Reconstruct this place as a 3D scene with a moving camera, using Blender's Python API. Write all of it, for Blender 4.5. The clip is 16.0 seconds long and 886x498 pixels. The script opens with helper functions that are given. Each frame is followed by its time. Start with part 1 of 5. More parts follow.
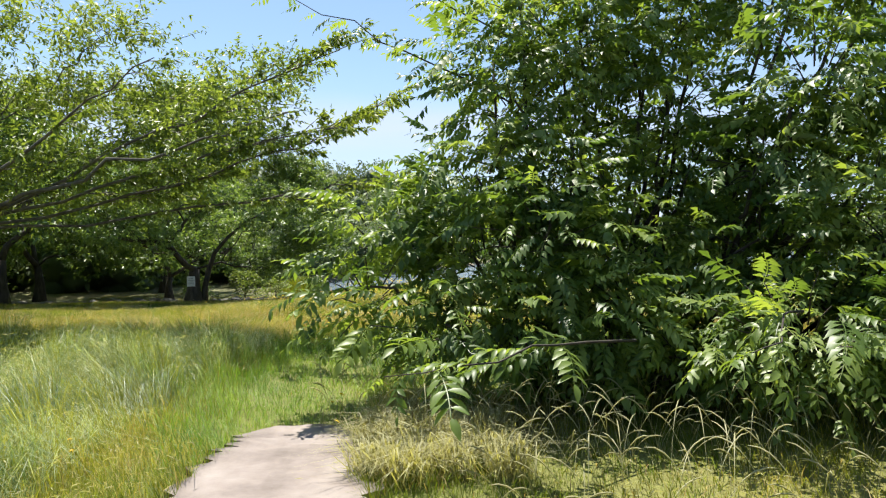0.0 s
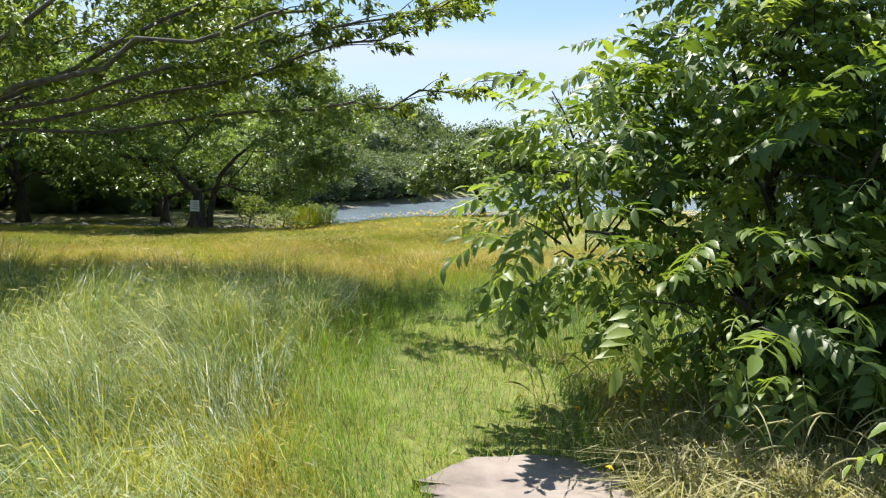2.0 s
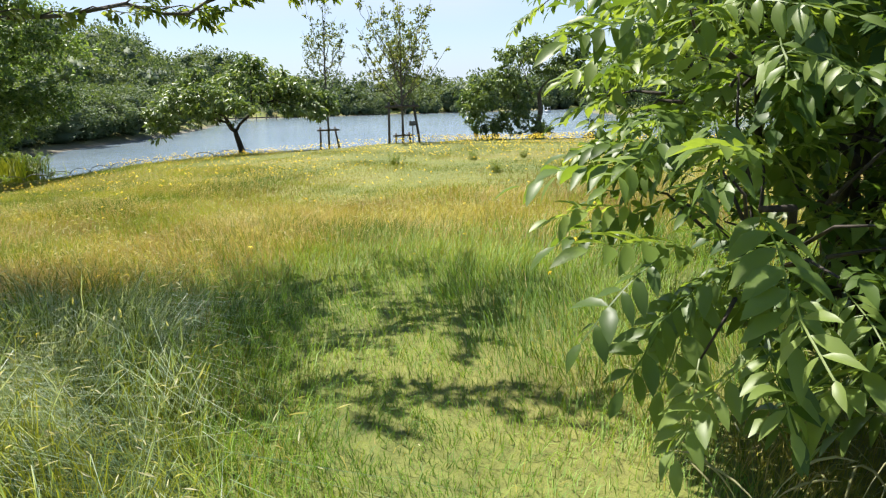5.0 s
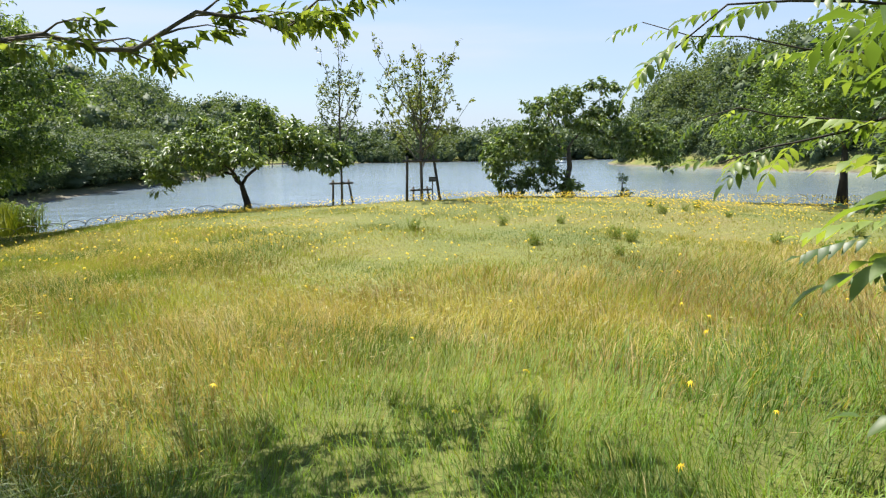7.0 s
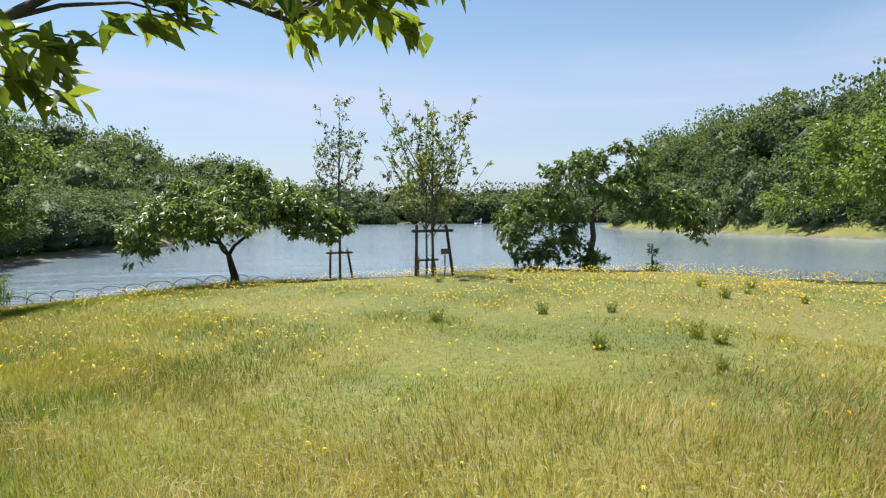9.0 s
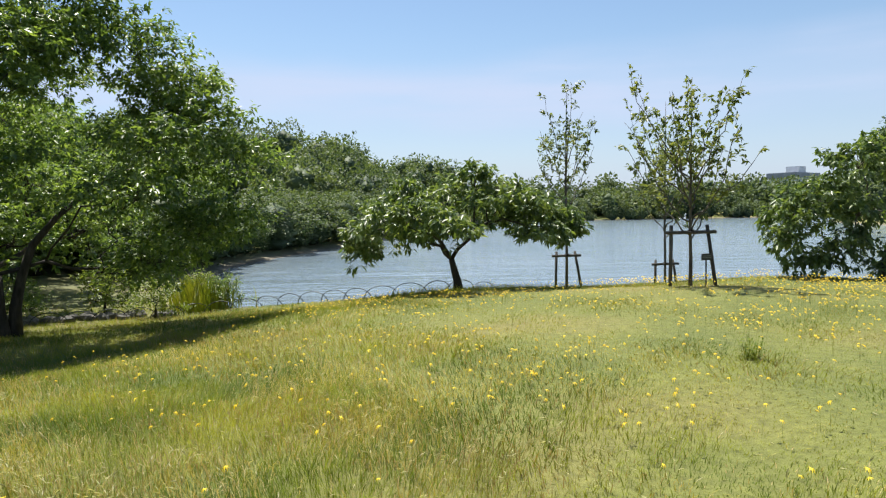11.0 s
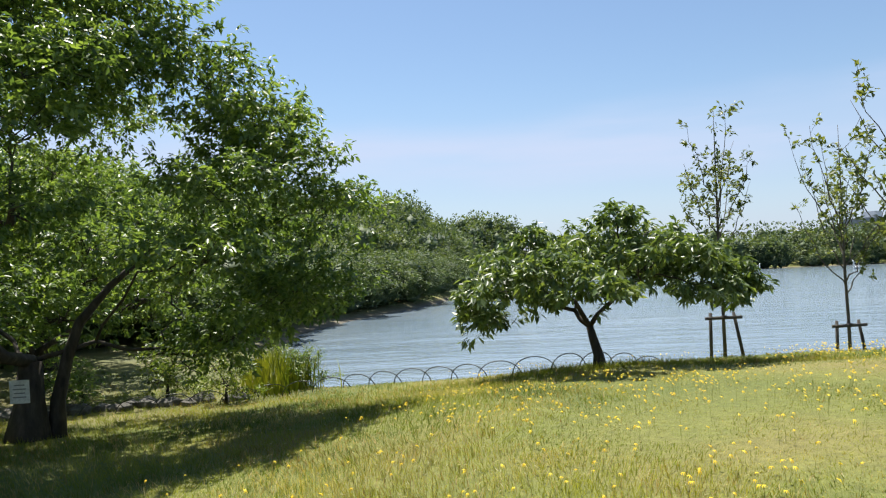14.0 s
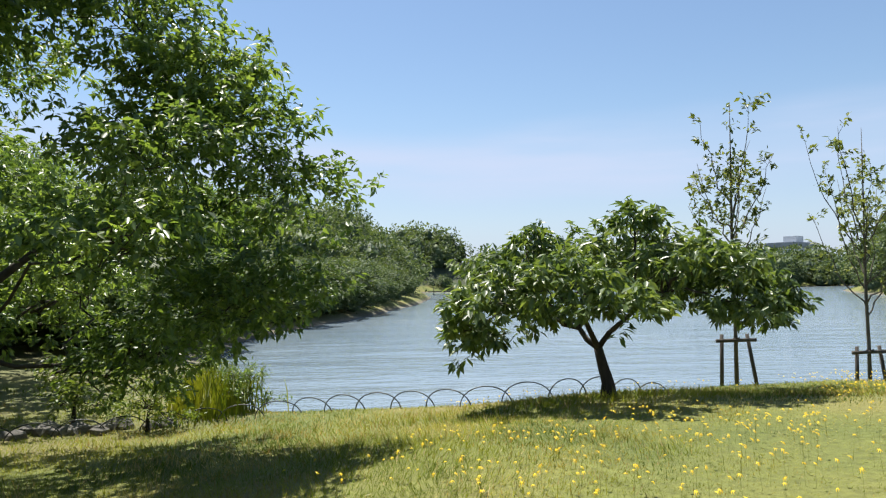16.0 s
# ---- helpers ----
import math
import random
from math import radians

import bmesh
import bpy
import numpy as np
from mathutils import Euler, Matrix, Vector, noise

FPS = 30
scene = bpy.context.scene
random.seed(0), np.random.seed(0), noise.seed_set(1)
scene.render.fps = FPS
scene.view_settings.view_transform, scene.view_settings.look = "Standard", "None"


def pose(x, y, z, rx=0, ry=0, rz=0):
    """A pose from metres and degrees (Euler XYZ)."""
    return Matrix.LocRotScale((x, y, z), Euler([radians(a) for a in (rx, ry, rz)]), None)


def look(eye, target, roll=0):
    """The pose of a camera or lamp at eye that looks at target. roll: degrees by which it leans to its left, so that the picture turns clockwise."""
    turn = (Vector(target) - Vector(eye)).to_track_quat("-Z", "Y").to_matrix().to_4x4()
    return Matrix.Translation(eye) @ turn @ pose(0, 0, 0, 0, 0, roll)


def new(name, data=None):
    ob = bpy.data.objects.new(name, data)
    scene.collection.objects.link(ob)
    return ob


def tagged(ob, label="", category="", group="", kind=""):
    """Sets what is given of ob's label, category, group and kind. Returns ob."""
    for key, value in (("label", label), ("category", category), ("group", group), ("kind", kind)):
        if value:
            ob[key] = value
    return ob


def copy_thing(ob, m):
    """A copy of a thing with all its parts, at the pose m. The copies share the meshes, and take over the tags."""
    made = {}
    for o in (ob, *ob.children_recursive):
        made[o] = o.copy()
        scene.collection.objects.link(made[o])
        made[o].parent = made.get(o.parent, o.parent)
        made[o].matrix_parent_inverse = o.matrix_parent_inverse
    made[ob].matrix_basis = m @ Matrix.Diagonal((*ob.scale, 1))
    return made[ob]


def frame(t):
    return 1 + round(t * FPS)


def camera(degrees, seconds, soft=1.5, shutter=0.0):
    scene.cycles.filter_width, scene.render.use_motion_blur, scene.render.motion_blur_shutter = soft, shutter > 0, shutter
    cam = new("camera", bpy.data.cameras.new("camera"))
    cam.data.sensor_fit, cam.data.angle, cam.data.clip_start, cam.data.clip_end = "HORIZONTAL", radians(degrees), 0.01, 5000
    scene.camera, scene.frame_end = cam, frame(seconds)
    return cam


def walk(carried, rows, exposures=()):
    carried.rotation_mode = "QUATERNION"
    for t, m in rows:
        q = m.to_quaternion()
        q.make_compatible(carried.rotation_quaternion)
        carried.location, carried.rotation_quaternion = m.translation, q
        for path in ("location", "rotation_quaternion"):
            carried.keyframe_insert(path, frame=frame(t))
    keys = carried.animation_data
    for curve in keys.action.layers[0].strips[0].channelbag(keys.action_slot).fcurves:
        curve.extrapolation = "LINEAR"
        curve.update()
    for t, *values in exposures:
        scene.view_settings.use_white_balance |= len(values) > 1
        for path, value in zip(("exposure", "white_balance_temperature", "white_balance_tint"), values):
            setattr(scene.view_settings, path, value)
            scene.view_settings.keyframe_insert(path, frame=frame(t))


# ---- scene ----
cam = camera(63.7, 16.0, soft=1.2)
PATH = [
    (0, (0.26, 0.585, 1.479), (0.202, 2.585, 1.481), -0.8),
    (0.5, (-0.066, 1.182, 1.486), (-0.2, 3.177, 1.427), -0.8),
    (1, (-0.488, 1.77, 1.477), (-0.66, 3.759, 1.348), -0.4),
    (1.5, (-0.92, 2.316, 1.442), (-1.055, 4.303, 1.265), 0.6),
    (2, (-1.423, 2.886, 1.435), (-1.432, 4.877, 1.244), 1.1),
    (2.5, (-1.876, 3.343, 1.463), (-1.729, 5.328, 1.269), 0.1),
    (3, (-2.296, 3.905, 1.458), (-1.966, 5.867, 1.258), -1.2),
    (3.5, (-2.55, 4.429, 1.454), (-1.962, 6.323, 1.199), -2.3),
    (3.7, (-2.547, 4.636, 1.465), (-1.834, 6.48, 1.169), -2.2),
    (5.8, (-2.306, 5.756, 1.514), (-1.629, 7.593, 1.109), -1.0),
    (6, (-2.279, 5.948, 1.52), (-1.619, 7.793, 1.118), -1.0),
    (6.5, (-2.112, 6.53, 1.619), (-1.462, 8.387, 1.263), -0.9),
    (7, (-1.922, 7.198, 1.692), (-1.242, 9.061, 1.43), -0.7),
    (7.5, (-1.762, 7.869, 1.788), (-1.047, 9.728, 1.605), -0.5),
    (8, (-1.626, 8.586, 1.869), (-0.88, 10.437, 1.749), -0.5),
    (8.2, (-1.617, 8.823, 1.851), (-0.862, 10.672, 1.745), -0.5),
    (10.3, (-1.805, 10.862, 1.937), (-1.373, 12.813, 1.837), -0.5),
    (10.5, (-1.878, 11.136, 1.928), (-1.515, 13.101, 1.825), -0.8),
    (11, (-2.083, 11.861, 1.969), (-1.894, 13.85, 1.873), -1.0),
    (11.5, (-2.247, 12.502, 1.994), (-2.191, 14.5, 1.92), -1.3),
    (12, (-2.434, 13.117, 2.035), (-2.471, 15.116, 1.998), -1.7),
    (12.5, (-2.585, 13.619, 2.037), (-2.663, 15.618, 2.038), -2.3),
    (13, (-2.868, 14.262, 2.024), (-2.945, 16.26, 2.059), -2.7),
    (13.5, (-3.044, 14.777, 2.016), (-3.077, 16.776, 2.07), -2.7),
    (14, (-3.257, 15.372, 2.022), (-3.223, 17.371, 2.092), -2.5),
    (14.5, (-3.413, 16.083, 2.019), (-3.298, 18.078, 2.104), -2.3),
    (15, (-3.574, 16.695, 2.021), (-3.393, 18.684, 2.119), -1.9),
    (15.5, (-3.79, 17.247, 2.032), (-3.576, 19.233, 2.13), -1.6),
    (16, (-3.979, 17.887, 1.968), (-3.766, 19.873, 2.064), -0.8),
]
EXPOSURES = [(0, 1.15), (3.7, 1.15), (6.5, 1.14), (8.0, 0.86), (16, 0.86)]
walk(cam, [(t, look(eye, target, roll)) for t, eye, target, roll in PATH], EXPOSURES)


# ---- light ----
SUN_UP, SUN_TURN = 66.0, -24.0            # degrees above the horizon, degrees from +y towards +x
to_sun = Vector((math.cos(radians(SUN_UP)) * math.sin(radians(SUN_TURN)),
                 math.cos(radians(SUN_UP)) * math.cos(radians(SUN_TURN)), math.sin(radians(SUN_UP))))
sun = new("sun", bpy.data.lights.new("sun", "SUN"))
sun.data.energy, sun.data.angle, sun.data.color = 4.7, radians(0.55), (1.0, 0.95, 0.86)
sun.matrix_world = look(to_sun * 60, (0, 0, 0))

world = bpy.data.worlds.new("sky")
scene.world = world
world.use_nodes = True
wn, wl = world.node_tree.nodes, world.node_tree.links
wn.clear()
sky = wn.new("ShaderNodeTexSky")
sky.sky_type, sky.sun_disc = "NISHITA", False
sky.sun_elevation, sky.sun_rotation = radians(SUN_UP), radians(SUN_TURN)
sky.air_density, sky.dust_density, sky.ozone_density = 1.15, 0.4, 3.2
wc = wn.new("ShaderNodeTexCoord")
ws = wn.new("ShaderNodeSeparateXYZ")
wl.new(wc.outputs["Generated"], ws.inputs[0])


def sky_blend(under, fac, colour):
    m = wn.new("ShaderNodeMix")
    m.data_type = "RGBA"
    m.inputs["B"].default_value = (*colour, 1)
    wl.new(fac, m.inputs["Factor"])
    wl.new(under, m.inputs["A"])
    return m.outputs["Result"]


def sky_math(how, a, b):
    m = wn.new("ShaderNodeMath")
    m.operation = how
    for sock, v in zip(m.inputs, (a, b)):
        if isinstance(v, float):
            sock.default_value = v
        else:
            wl.new(v, sock)
    return m.outputs[0]


def sky_ramp(fac, stops):
    r = wn.new("ShaderNodeValToRGB")
    r.color_ramp.interpolation = "EASE"
    while len(r.color_ramp.elements) < len(stops):
        r.color_ramp.elements.new(0.5)
    for el, (p, v) in zip(r.color_ramp.elements, stops):
        el.position, el.color = p, (v, v, v, 1)
    wl.new(fac, r.inputs["Fac"])
    return r.outputs["Color"]


def sky_noise(scale, size, detail):
    m = wn.new("ShaderNodeMapping")
    m.inputs["Scale"].default_value = size
    wl.new(wc.outputs["Generated"], m.inputs["Vector"])
    t = wn.new("ShaderNodeTexNoise")
    t.inputs["Scale"].default_value, t.inputs["Detail"].default_value, t.inputs["Roughness"].default_value = scale, detail, 0.55
    wl.new(m.outputs["Vector"], t.inputs["Vector"])
    return t.outputs["Fac"]


# pale summer haze over the horizon, and a thin sheet of cirrus above it
hazy = sky_blend(sky.outputs["Color"], sky_ramp(ws.outputs["Z"], [(0.0, 0.75), (0.1, 0.42), (0.26, 0.0)]), (3.8, 4.6, 6.6))
wave = sky_math("MULTIPLY", sky_noise(1.5, (1.0, 1.0, 2.0), 3.0), 0.16)
sheet = sky_math("ADD", ws.outputs["Z"], wave)
band = sky_ramp(sheet, [(0.19, 0.0), (0.24, 0.8), (0.28, 0.75), (0.33, 0.0)])
wisp = sky_ramp(sky_noise(1.6, (1.2, 1.2, 10.0), 6.0), [(0.3, 0.25), (0.7, 1.0)])
veil = sky_blend(hazy, sky_math("MULTIPLY", band, wisp), (4.9, 5.5, 7.1))
bg = wn.new("ShaderNodeBackground")
bg.inputs["Strength"].default_value = 0.075
wl.new(veil, bg.inputs["Color"])
wo = wn.new("ShaderNodeOutputWorld")
wl.new(bg.outputs["Background"], wo.inputs["Surface"])


# ---- materials ----
def material(name):
    m = bpy.data.materials.new(name)
    m.use_nodes = True
    n, l = m.node_tree.nodes, m.node_tree.links
    n.clear()
    return m, n, l, n.new("ShaderNodeOutputMaterial")


def ramp(n, l, fac, stops):
    r = n.new("ShaderNodeValToRGB")
    e = r.color_ramp.elements
    while len(e) < len(stops):
        e.new(0.5)
    for el, (p, c) in zip(e, stops):
        el.position, el.color = p, (*c, 1)
    l.new(fac, r.inputs["Fac"])
    return r.outputs["Color"]


def noise_tex(n, l, scale, detail=3.0, rough=0.5, stretch=None, coord="Object"):
    c = n.new("ShaderNodeTexCoord")
    v = c.outputs[coord]
    if stretch:
        mp = n.new("ShaderNodeMapping")
        mp.inputs["Scale"].default_value = stretch
        l.new(v, mp.inputs["Vector"])
        v = mp.outputs["Vector"]
    t = n.new("ShaderNodeTexNoise")
    t.inputs["Scale"].default_value, t.inputs["Detail"].default_value, t.inputs["Roughness"].default_value = scale, detail, rough
    l.new(v, t.inputs["Vector"])
    return t.outputs["Fac"]


def mix_col(n, l, fac, a, b, how="MIX"):
    m = n.new("ShaderNodeMix")
    m.data_type, m.blend_type = "RGBA", how
    for sock, v in (("Factor", fac), ("A", a), ("B", b)):
        if isinstance(v, (int, float)):
            m.inputs[sock].default_value = v
        elif isinstance(v, tuple):
            m.inputs[sock].default_value = (*v, 1)
        else:
            l.new(v, m.inputs[sock])
    return m.outputs["Result"]


def plant(name, dark, mid, light, through_light=0.4, gloss=0.45, patch=0.6, per="island", sheen=0.35, soft_up=0.0, patchy=1.0, differ=0.55):
    """Leaf or blade: colour differs from piece to piece and in patches; light passes through it."""
    m, n, l, out = material(name)
    if per == "island":
        rnd = n.new("ShaderNodeNewGeometry").outputs["Random Per Island"]
    else:
        rnd = n.new("ShaderNodeObjectInfo").outputs["Random"]
    big = noise_tex(n, l, patch, 2.0)
    if patchy != 1.0:
        pm = n.new("ShaderNodeMath")
        pm.operation = "MULTIPLY_ADD"
        l.new(big, pm.inputs[0])
        pm.inputs[1].default_value, pm.inputs[2].default_value = patchy, 0.5 - 0.5 * patchy
        big = pm.outputs[0]
    add = n.new("ShaderNodeMath")
    add.operation = "MULTIPLY_ADD"
    l.new(rnd, add.inputs[0])
    add.inputs[1].default_value = differ
    l.new(big, add.inputs[2])
    sub = n.new("ShaderNodeMath")
    sub.operation = "SUBTRACT"
    l.new(add.outputs[0], sub.inputs[0])
    sub.inputs[1].default_value = differ * 0.5
    col = ramp(n, l, sub.outputs[0], [(0.2, dark), (0.5, mid), (0.85, light)])
    p = n.new("ShaderNodeBsdfPrincipled")
    l.new(col, p.inputs["Base Color"])
    p.inputs["Roughness"].default_value = gloss
    p.inputs["Specular IOR Level"].default_value = sheen
    t = n.new("ShaderNodeBsdfTranslucent")
    tc = mix_col(n, l, 1.0, col, (1.4, 1.35, 0.5), "MULTIPLY")
    l.new(tc, t.inputs["Color"])
    if soft_up:
        g = n.new("ShaderNodeNewGeometry")
        sc = n.new("ShaderNodeVectorMath")
        sc.operation = "SCALE"
        sc.inputs["Scale"].default_value = 1 - soft_up
        l.new(g.outputs["Normal"], sc.inputs[0])
        ad = n.new("ShaderNodeVectorMath")
        ad.operation = "ADD"
        ad.inputs[1].default_value = (0, 0, soft_up)
        l.new(sc.outputs[0], ad.inputs[0])
        no = n.new("ShaderNodeVectorMath")
        no.operation = "NORMALIZE"
        l.new(ad.outputs[0], no.inputs[0])
        l.new(no.outputs[0], p.inputs["Normal"])
    mx = n.new("ShaderNodeMixShader")
    mx.inputs["Fac"].default_value = through_light
    l.new(p.outputs[0], mx.inputs[1])
    l.new(t.outputs[0], mx.inputs[2])
    l.new(mx.outputs[0], out.inputs["Surface"])
    return m


def solid(name, stops, scale, rough=0.8, bump=0.3, bump_scale=None, stretch=None, metal=0.0, detail=5.0, dist=0.01):
    m, n, l, out = material(name)
    f = noise_tex(n, l, scale, detail, 0.6, stretch)
    col = ramp(n, l, f, stops)
    p = n.new("ShaderNodeBsdfPrincipled")
    l.new(col, p.inputs["Base Color"])
    p.inputs["Roughness"].default_value, p.inputs["Metallic"].default_value = rough, metal
    if bump:
        b = n.new("ShaderNodeBump")
        b.inputs["Strength"].default_value, b.inputs["Distance"].default_value = bump, dist
        l.new(noise_tex(n, l, bump_scale or scale * 4, 5.0, 0.65, stretch), b.inputs["Height"])
        l.new(b.outputs[0], p.inputs["Normal"])
    l.new(p.outputs[0], out.inputs["Surface"])
    return m


BARK = solid("bark", [(0.3, (0.020, 0.016, 0.012)), (0.55, (0.055, 0.044, 0.034)), (0.8, (0.12, 0.10, 0.08))], 9, 0.9, 0.8, 30, (1, 1, 0.3))
PALE_BARK = solid("grey_bark", [(0.3, (0.05, 0.042, 0.035)), (0.6, (0.12, 0.105, 0.085)), (0.85, (0.22, 0.2, 0.17))], 11, 0.85, 0.6, 34, (1, 1, 0.3))
STAKE = solid("weathered_wood", [(0.25, (0.035, 0.03, 0.026)), (0.6, (0.085, 0.073, 0.06)), (0.9, (0.19, 0.165, 0.13))], 14, 0.85, 0.6, 40, (1, 1, 0.12))
ROPE = solid("palm_rope", [(0.3, (0.02, 0.016, 0.012)), (0.8, (0.06, 0.045, 0.03))], 60, 0.95, 0.8)
CONCRETE = solid("worn_concrete", [(0.25, (0.13, 0.105, 0.09)), (0.5, (0.24, 0.2, 0.175)), (0.8, (0.33, 0.29, 0.26))], 2.6, 0.9, 0.5, 45, detail=9.0, dist=0.008)
STONE = solid("bank_stone", [(0.25, (0.05, 0.048, 0.043)), (0.6, (0.16, 0.15, 0.135)), (0.85, (0.3, 0.29, 0.26))], 5, 0.9, 0.7, 22, detail=8.0)
WIRE = solid("dark_coated_steel", [(0.3, (0.02, 0.025, 0.022)), (0.8, (0.06, 0.065, 0.06))], 30, 0.45, 0.1, metal=0.3)
SIGN_WHITE = solid("weathered_white_plate", [(0.3, (0.5, 0.5, 0.46)), (0.7, (0.74, 0.74, 0.7))], 20, 0.5, 0.05)
SIGN_DARK = solid("dark_sign_board", [(0.3, (0.04, 0.038, 0.035)), (0.7, (0.09, 0.085, 0.08))], 20, 0.6, 0.1)
INK = solid("print_grey", [(0.3, (0.18, 0.18, 0.17)), (0.7, (0.3, 0.3, 0.29))], 40, 0.6, 0.0)
WALL_WHITE = solid("pale_rendered_wall", [(0.3, (0.55, 0.56, 0.58)), (0.7, (0.7, 0.71, 0.73))], 0.3, 0.7, 0.0)
ROOF_GREY = solid("grey_roof", [(0.3, (0.25, 0.26, 0.28)), (0.7, (0.36, 0.37, 0.39))], 0.3, 0.6, 0.0)
GLASS_DARK = solid("dark_window_glass", [(0.3, (0.03, 0.04, 0.05)), (0.7, (0.06, 0.07, 0.09))], 1.0, 0.15, 0.0)
BOAT_WHITE = solid("white_boat_shell", [(0.3, (0.7, 0.7, 0.7)), (0.7, (0.82, 0.82, 0.82))], 3, 0.35, 0.0)
PETAL = plant("yellow_petal", (0.68, 0.46, 0.008), (0.76, 0.55, 0.012), (0.8, 0.64, 0.03), 0.2, 0.6)
CHERRY_LEAF = plant("cherry_leaf", (0.062, 0.105, 0.038), (0.12, 0.18, 0.062), (0.215, 0.275, 0.11), 0.42, 0.38, 0.9, sheen=0.55)
GROVE_LEAF = plant("grove_leaf", (0.066, 0.118, 0.04), (0.13, 0.20, 0.064), (0.23, 0.315, 0.10), 0.52, 0.38, 0.5, sheen=0.55)
FEATHER_LEAF = plant("overhanging_leaf", (0.085, 0.13, 0.032), (0.16, 0.22, 0.055), (0.27, 0.33, 0.09), 0.5, 0.4, 0.5)
FROND_LEAF = plant("leaflet", (0.06, 0.115, 0.03), (0.14, 0.215, 0.052), (0.30, 0.38, 0.105), 0.48, 0.42, 0.8, sheen=0.45)
FROND_PART = plant("leaflet_single", (0.075, 0.13, 0.028), (0.15, 0.225, 0.05), (0.30, 0.38, 0.105), 0.5, 0.42, 0.8, per="object", sheen=0.4)
SAPLING_LEAF = plant("sapling_leaf", (0.06, 0.09, 0.035), (0.13, 0.165, 0.06), (0.25, 0.27, 0.11), 0.42, 0.4, 0.9)
# far woods: distance haze is put into the leaf colour, lighter and bluer
HAZY_WOOD_LEAF = plant("hazy_woodland_leaf", (0.055, 0.09, 0.048), (0.098, 0.142, 0.068), (0.16, 0.205, 0.095), 0.35, 0.6, 0.06)
GREEN_BLADE = plant("green_blade", (0.085, 0.13, 0.016), (0.165, 0.205, 0.025), (0.275, 0.29, 0.045), 0.35, 0.6, 0.45, sheen=0.1, soft_up=0.62, patchy=2.6, differ=0.36)
LUSH_BLADE = plant("lush_blade", (0.085, 0.165, 0.03), (0.165, 0.285, 0.05), (0.28, 0.39, 0.10), 0.4, 0.5, 0.9, sheen=0.2, soft_up=0.5, patchy=1.6)
DRY_BLADE = plant("dry_blade", (0.185, 0.17, 0.035), (0.31, 0.275, 0.055), (0.45, 0.40, 0.115), 0.33, 0.6, 0.5, sheen=0.1, soft_up=0.58, patchy=2.6, differ=0.36)
RED_BLADE = plant("red_blade", (0.29, 0.20, 0.09), (0.44, 0.325, 0.15), (0.56, 0.45, 0.24), 0.33, 0.6, 0.5, sheen=0.1, soft_up=0.58, patchy=2.4, differ=0.36)
PALE_BLADE = plant("pale_blade", (0.085, 0.145, 0.07), (0.20, 0.275, 0.155), (0.46, 0.51, 0.38), 0.42, 0.4, 1.2, sheen=0.4, soft_up=0.4, patchy=2.2)
PALE_HEAD = plant("pale_seed_head", (0.27, 0.26, 0.12), (0.37, 0.355, 0.19), (0.50, 0.48, 0.30), 0.4, 0.6, 0.8, soft_up=0.3)


def ground_material():
    m, n, l, out = material("meadow_soil")
    a = ramp(n, l, noise_tex(n, l, 0.22, 4.0), [(0.3, (0.10, 0.135, 0.03)), (0.5, (0.18, 0.195, 0.047)), (0.68, (0.24, 0.205, 0.07))])
    b = ramp(n, l, noise_tex(n, l, 9.0, 6.0, 0.7), [(0.3, (0.6, 0.6, 0.55)), (0.7, (1.15, 1.13, 1.05))])
    c = mix_col(n, l, 1.0, a, b, "MULTIPLY")
    # bare, damp earth where the bank falls to the water
    geo = n.new("ShaderNodeTexCoord")
    sep = n.new("ShaderNodeSeparateXYZ")
    l.new(geo.outputs["Object"], sep.inputs[0])
    mr = n.new("ShaderNodeMapRange")
    mr.inputs["From Min"].default_value, mr.inputs["From Max"].default_value = -0.95, -0.55
    l.new(sep.outputs["Z"], mr.inputs["Value"])
    mud = ramp(n, l, noise_tex(n, l, 1.5, 6.0), [(0.3, (0.09, 0.08, 0.055)), (0.7, (0.21, 0.185, 0.14))])
    c = mix_col(n, l, mr.outputs["Result"], mud, c)
    # dark leaf mould where the wooded hills rise
    wd = n.new("ShaderNodeMapRange")
    wd.inputs["From Min"].default_value, wd.inputs["From Max"].default_value = 0.75, 1.6
    l.new(sep.outputs["Z"], wd.inputs["Value"])
    mould = ramp(n, l, noise_tex(n, l, 0.4, 6.0), [(0.3, (0.03, 0.04, 0.02)), (0.7, (0.075, 0.09, 0.04))])
    c = mix_col(n, l, wd.outputs["Result"], c, mould)
    p = n.new("ShaderNodeBsdfPrincipled")
    l.new(c, p.inputs["Base Color"])
    p.inputs["Roughness"].default_value = 0.95
    bp = n.new("ShaderNodeBump")
    bp.inputs["Strength"].default_value, bp.inputs["Distance"].default_value = 0.7, 0.04
    l.new(noise_tex(n, l, 14.0, 6.0, 0.7), bp.inputs["Height"])
    l.new(bp.outputs[0], p.inputs["Normal"])
    l.new(p.outputs[0], out.inputs["Surface"])
    return m


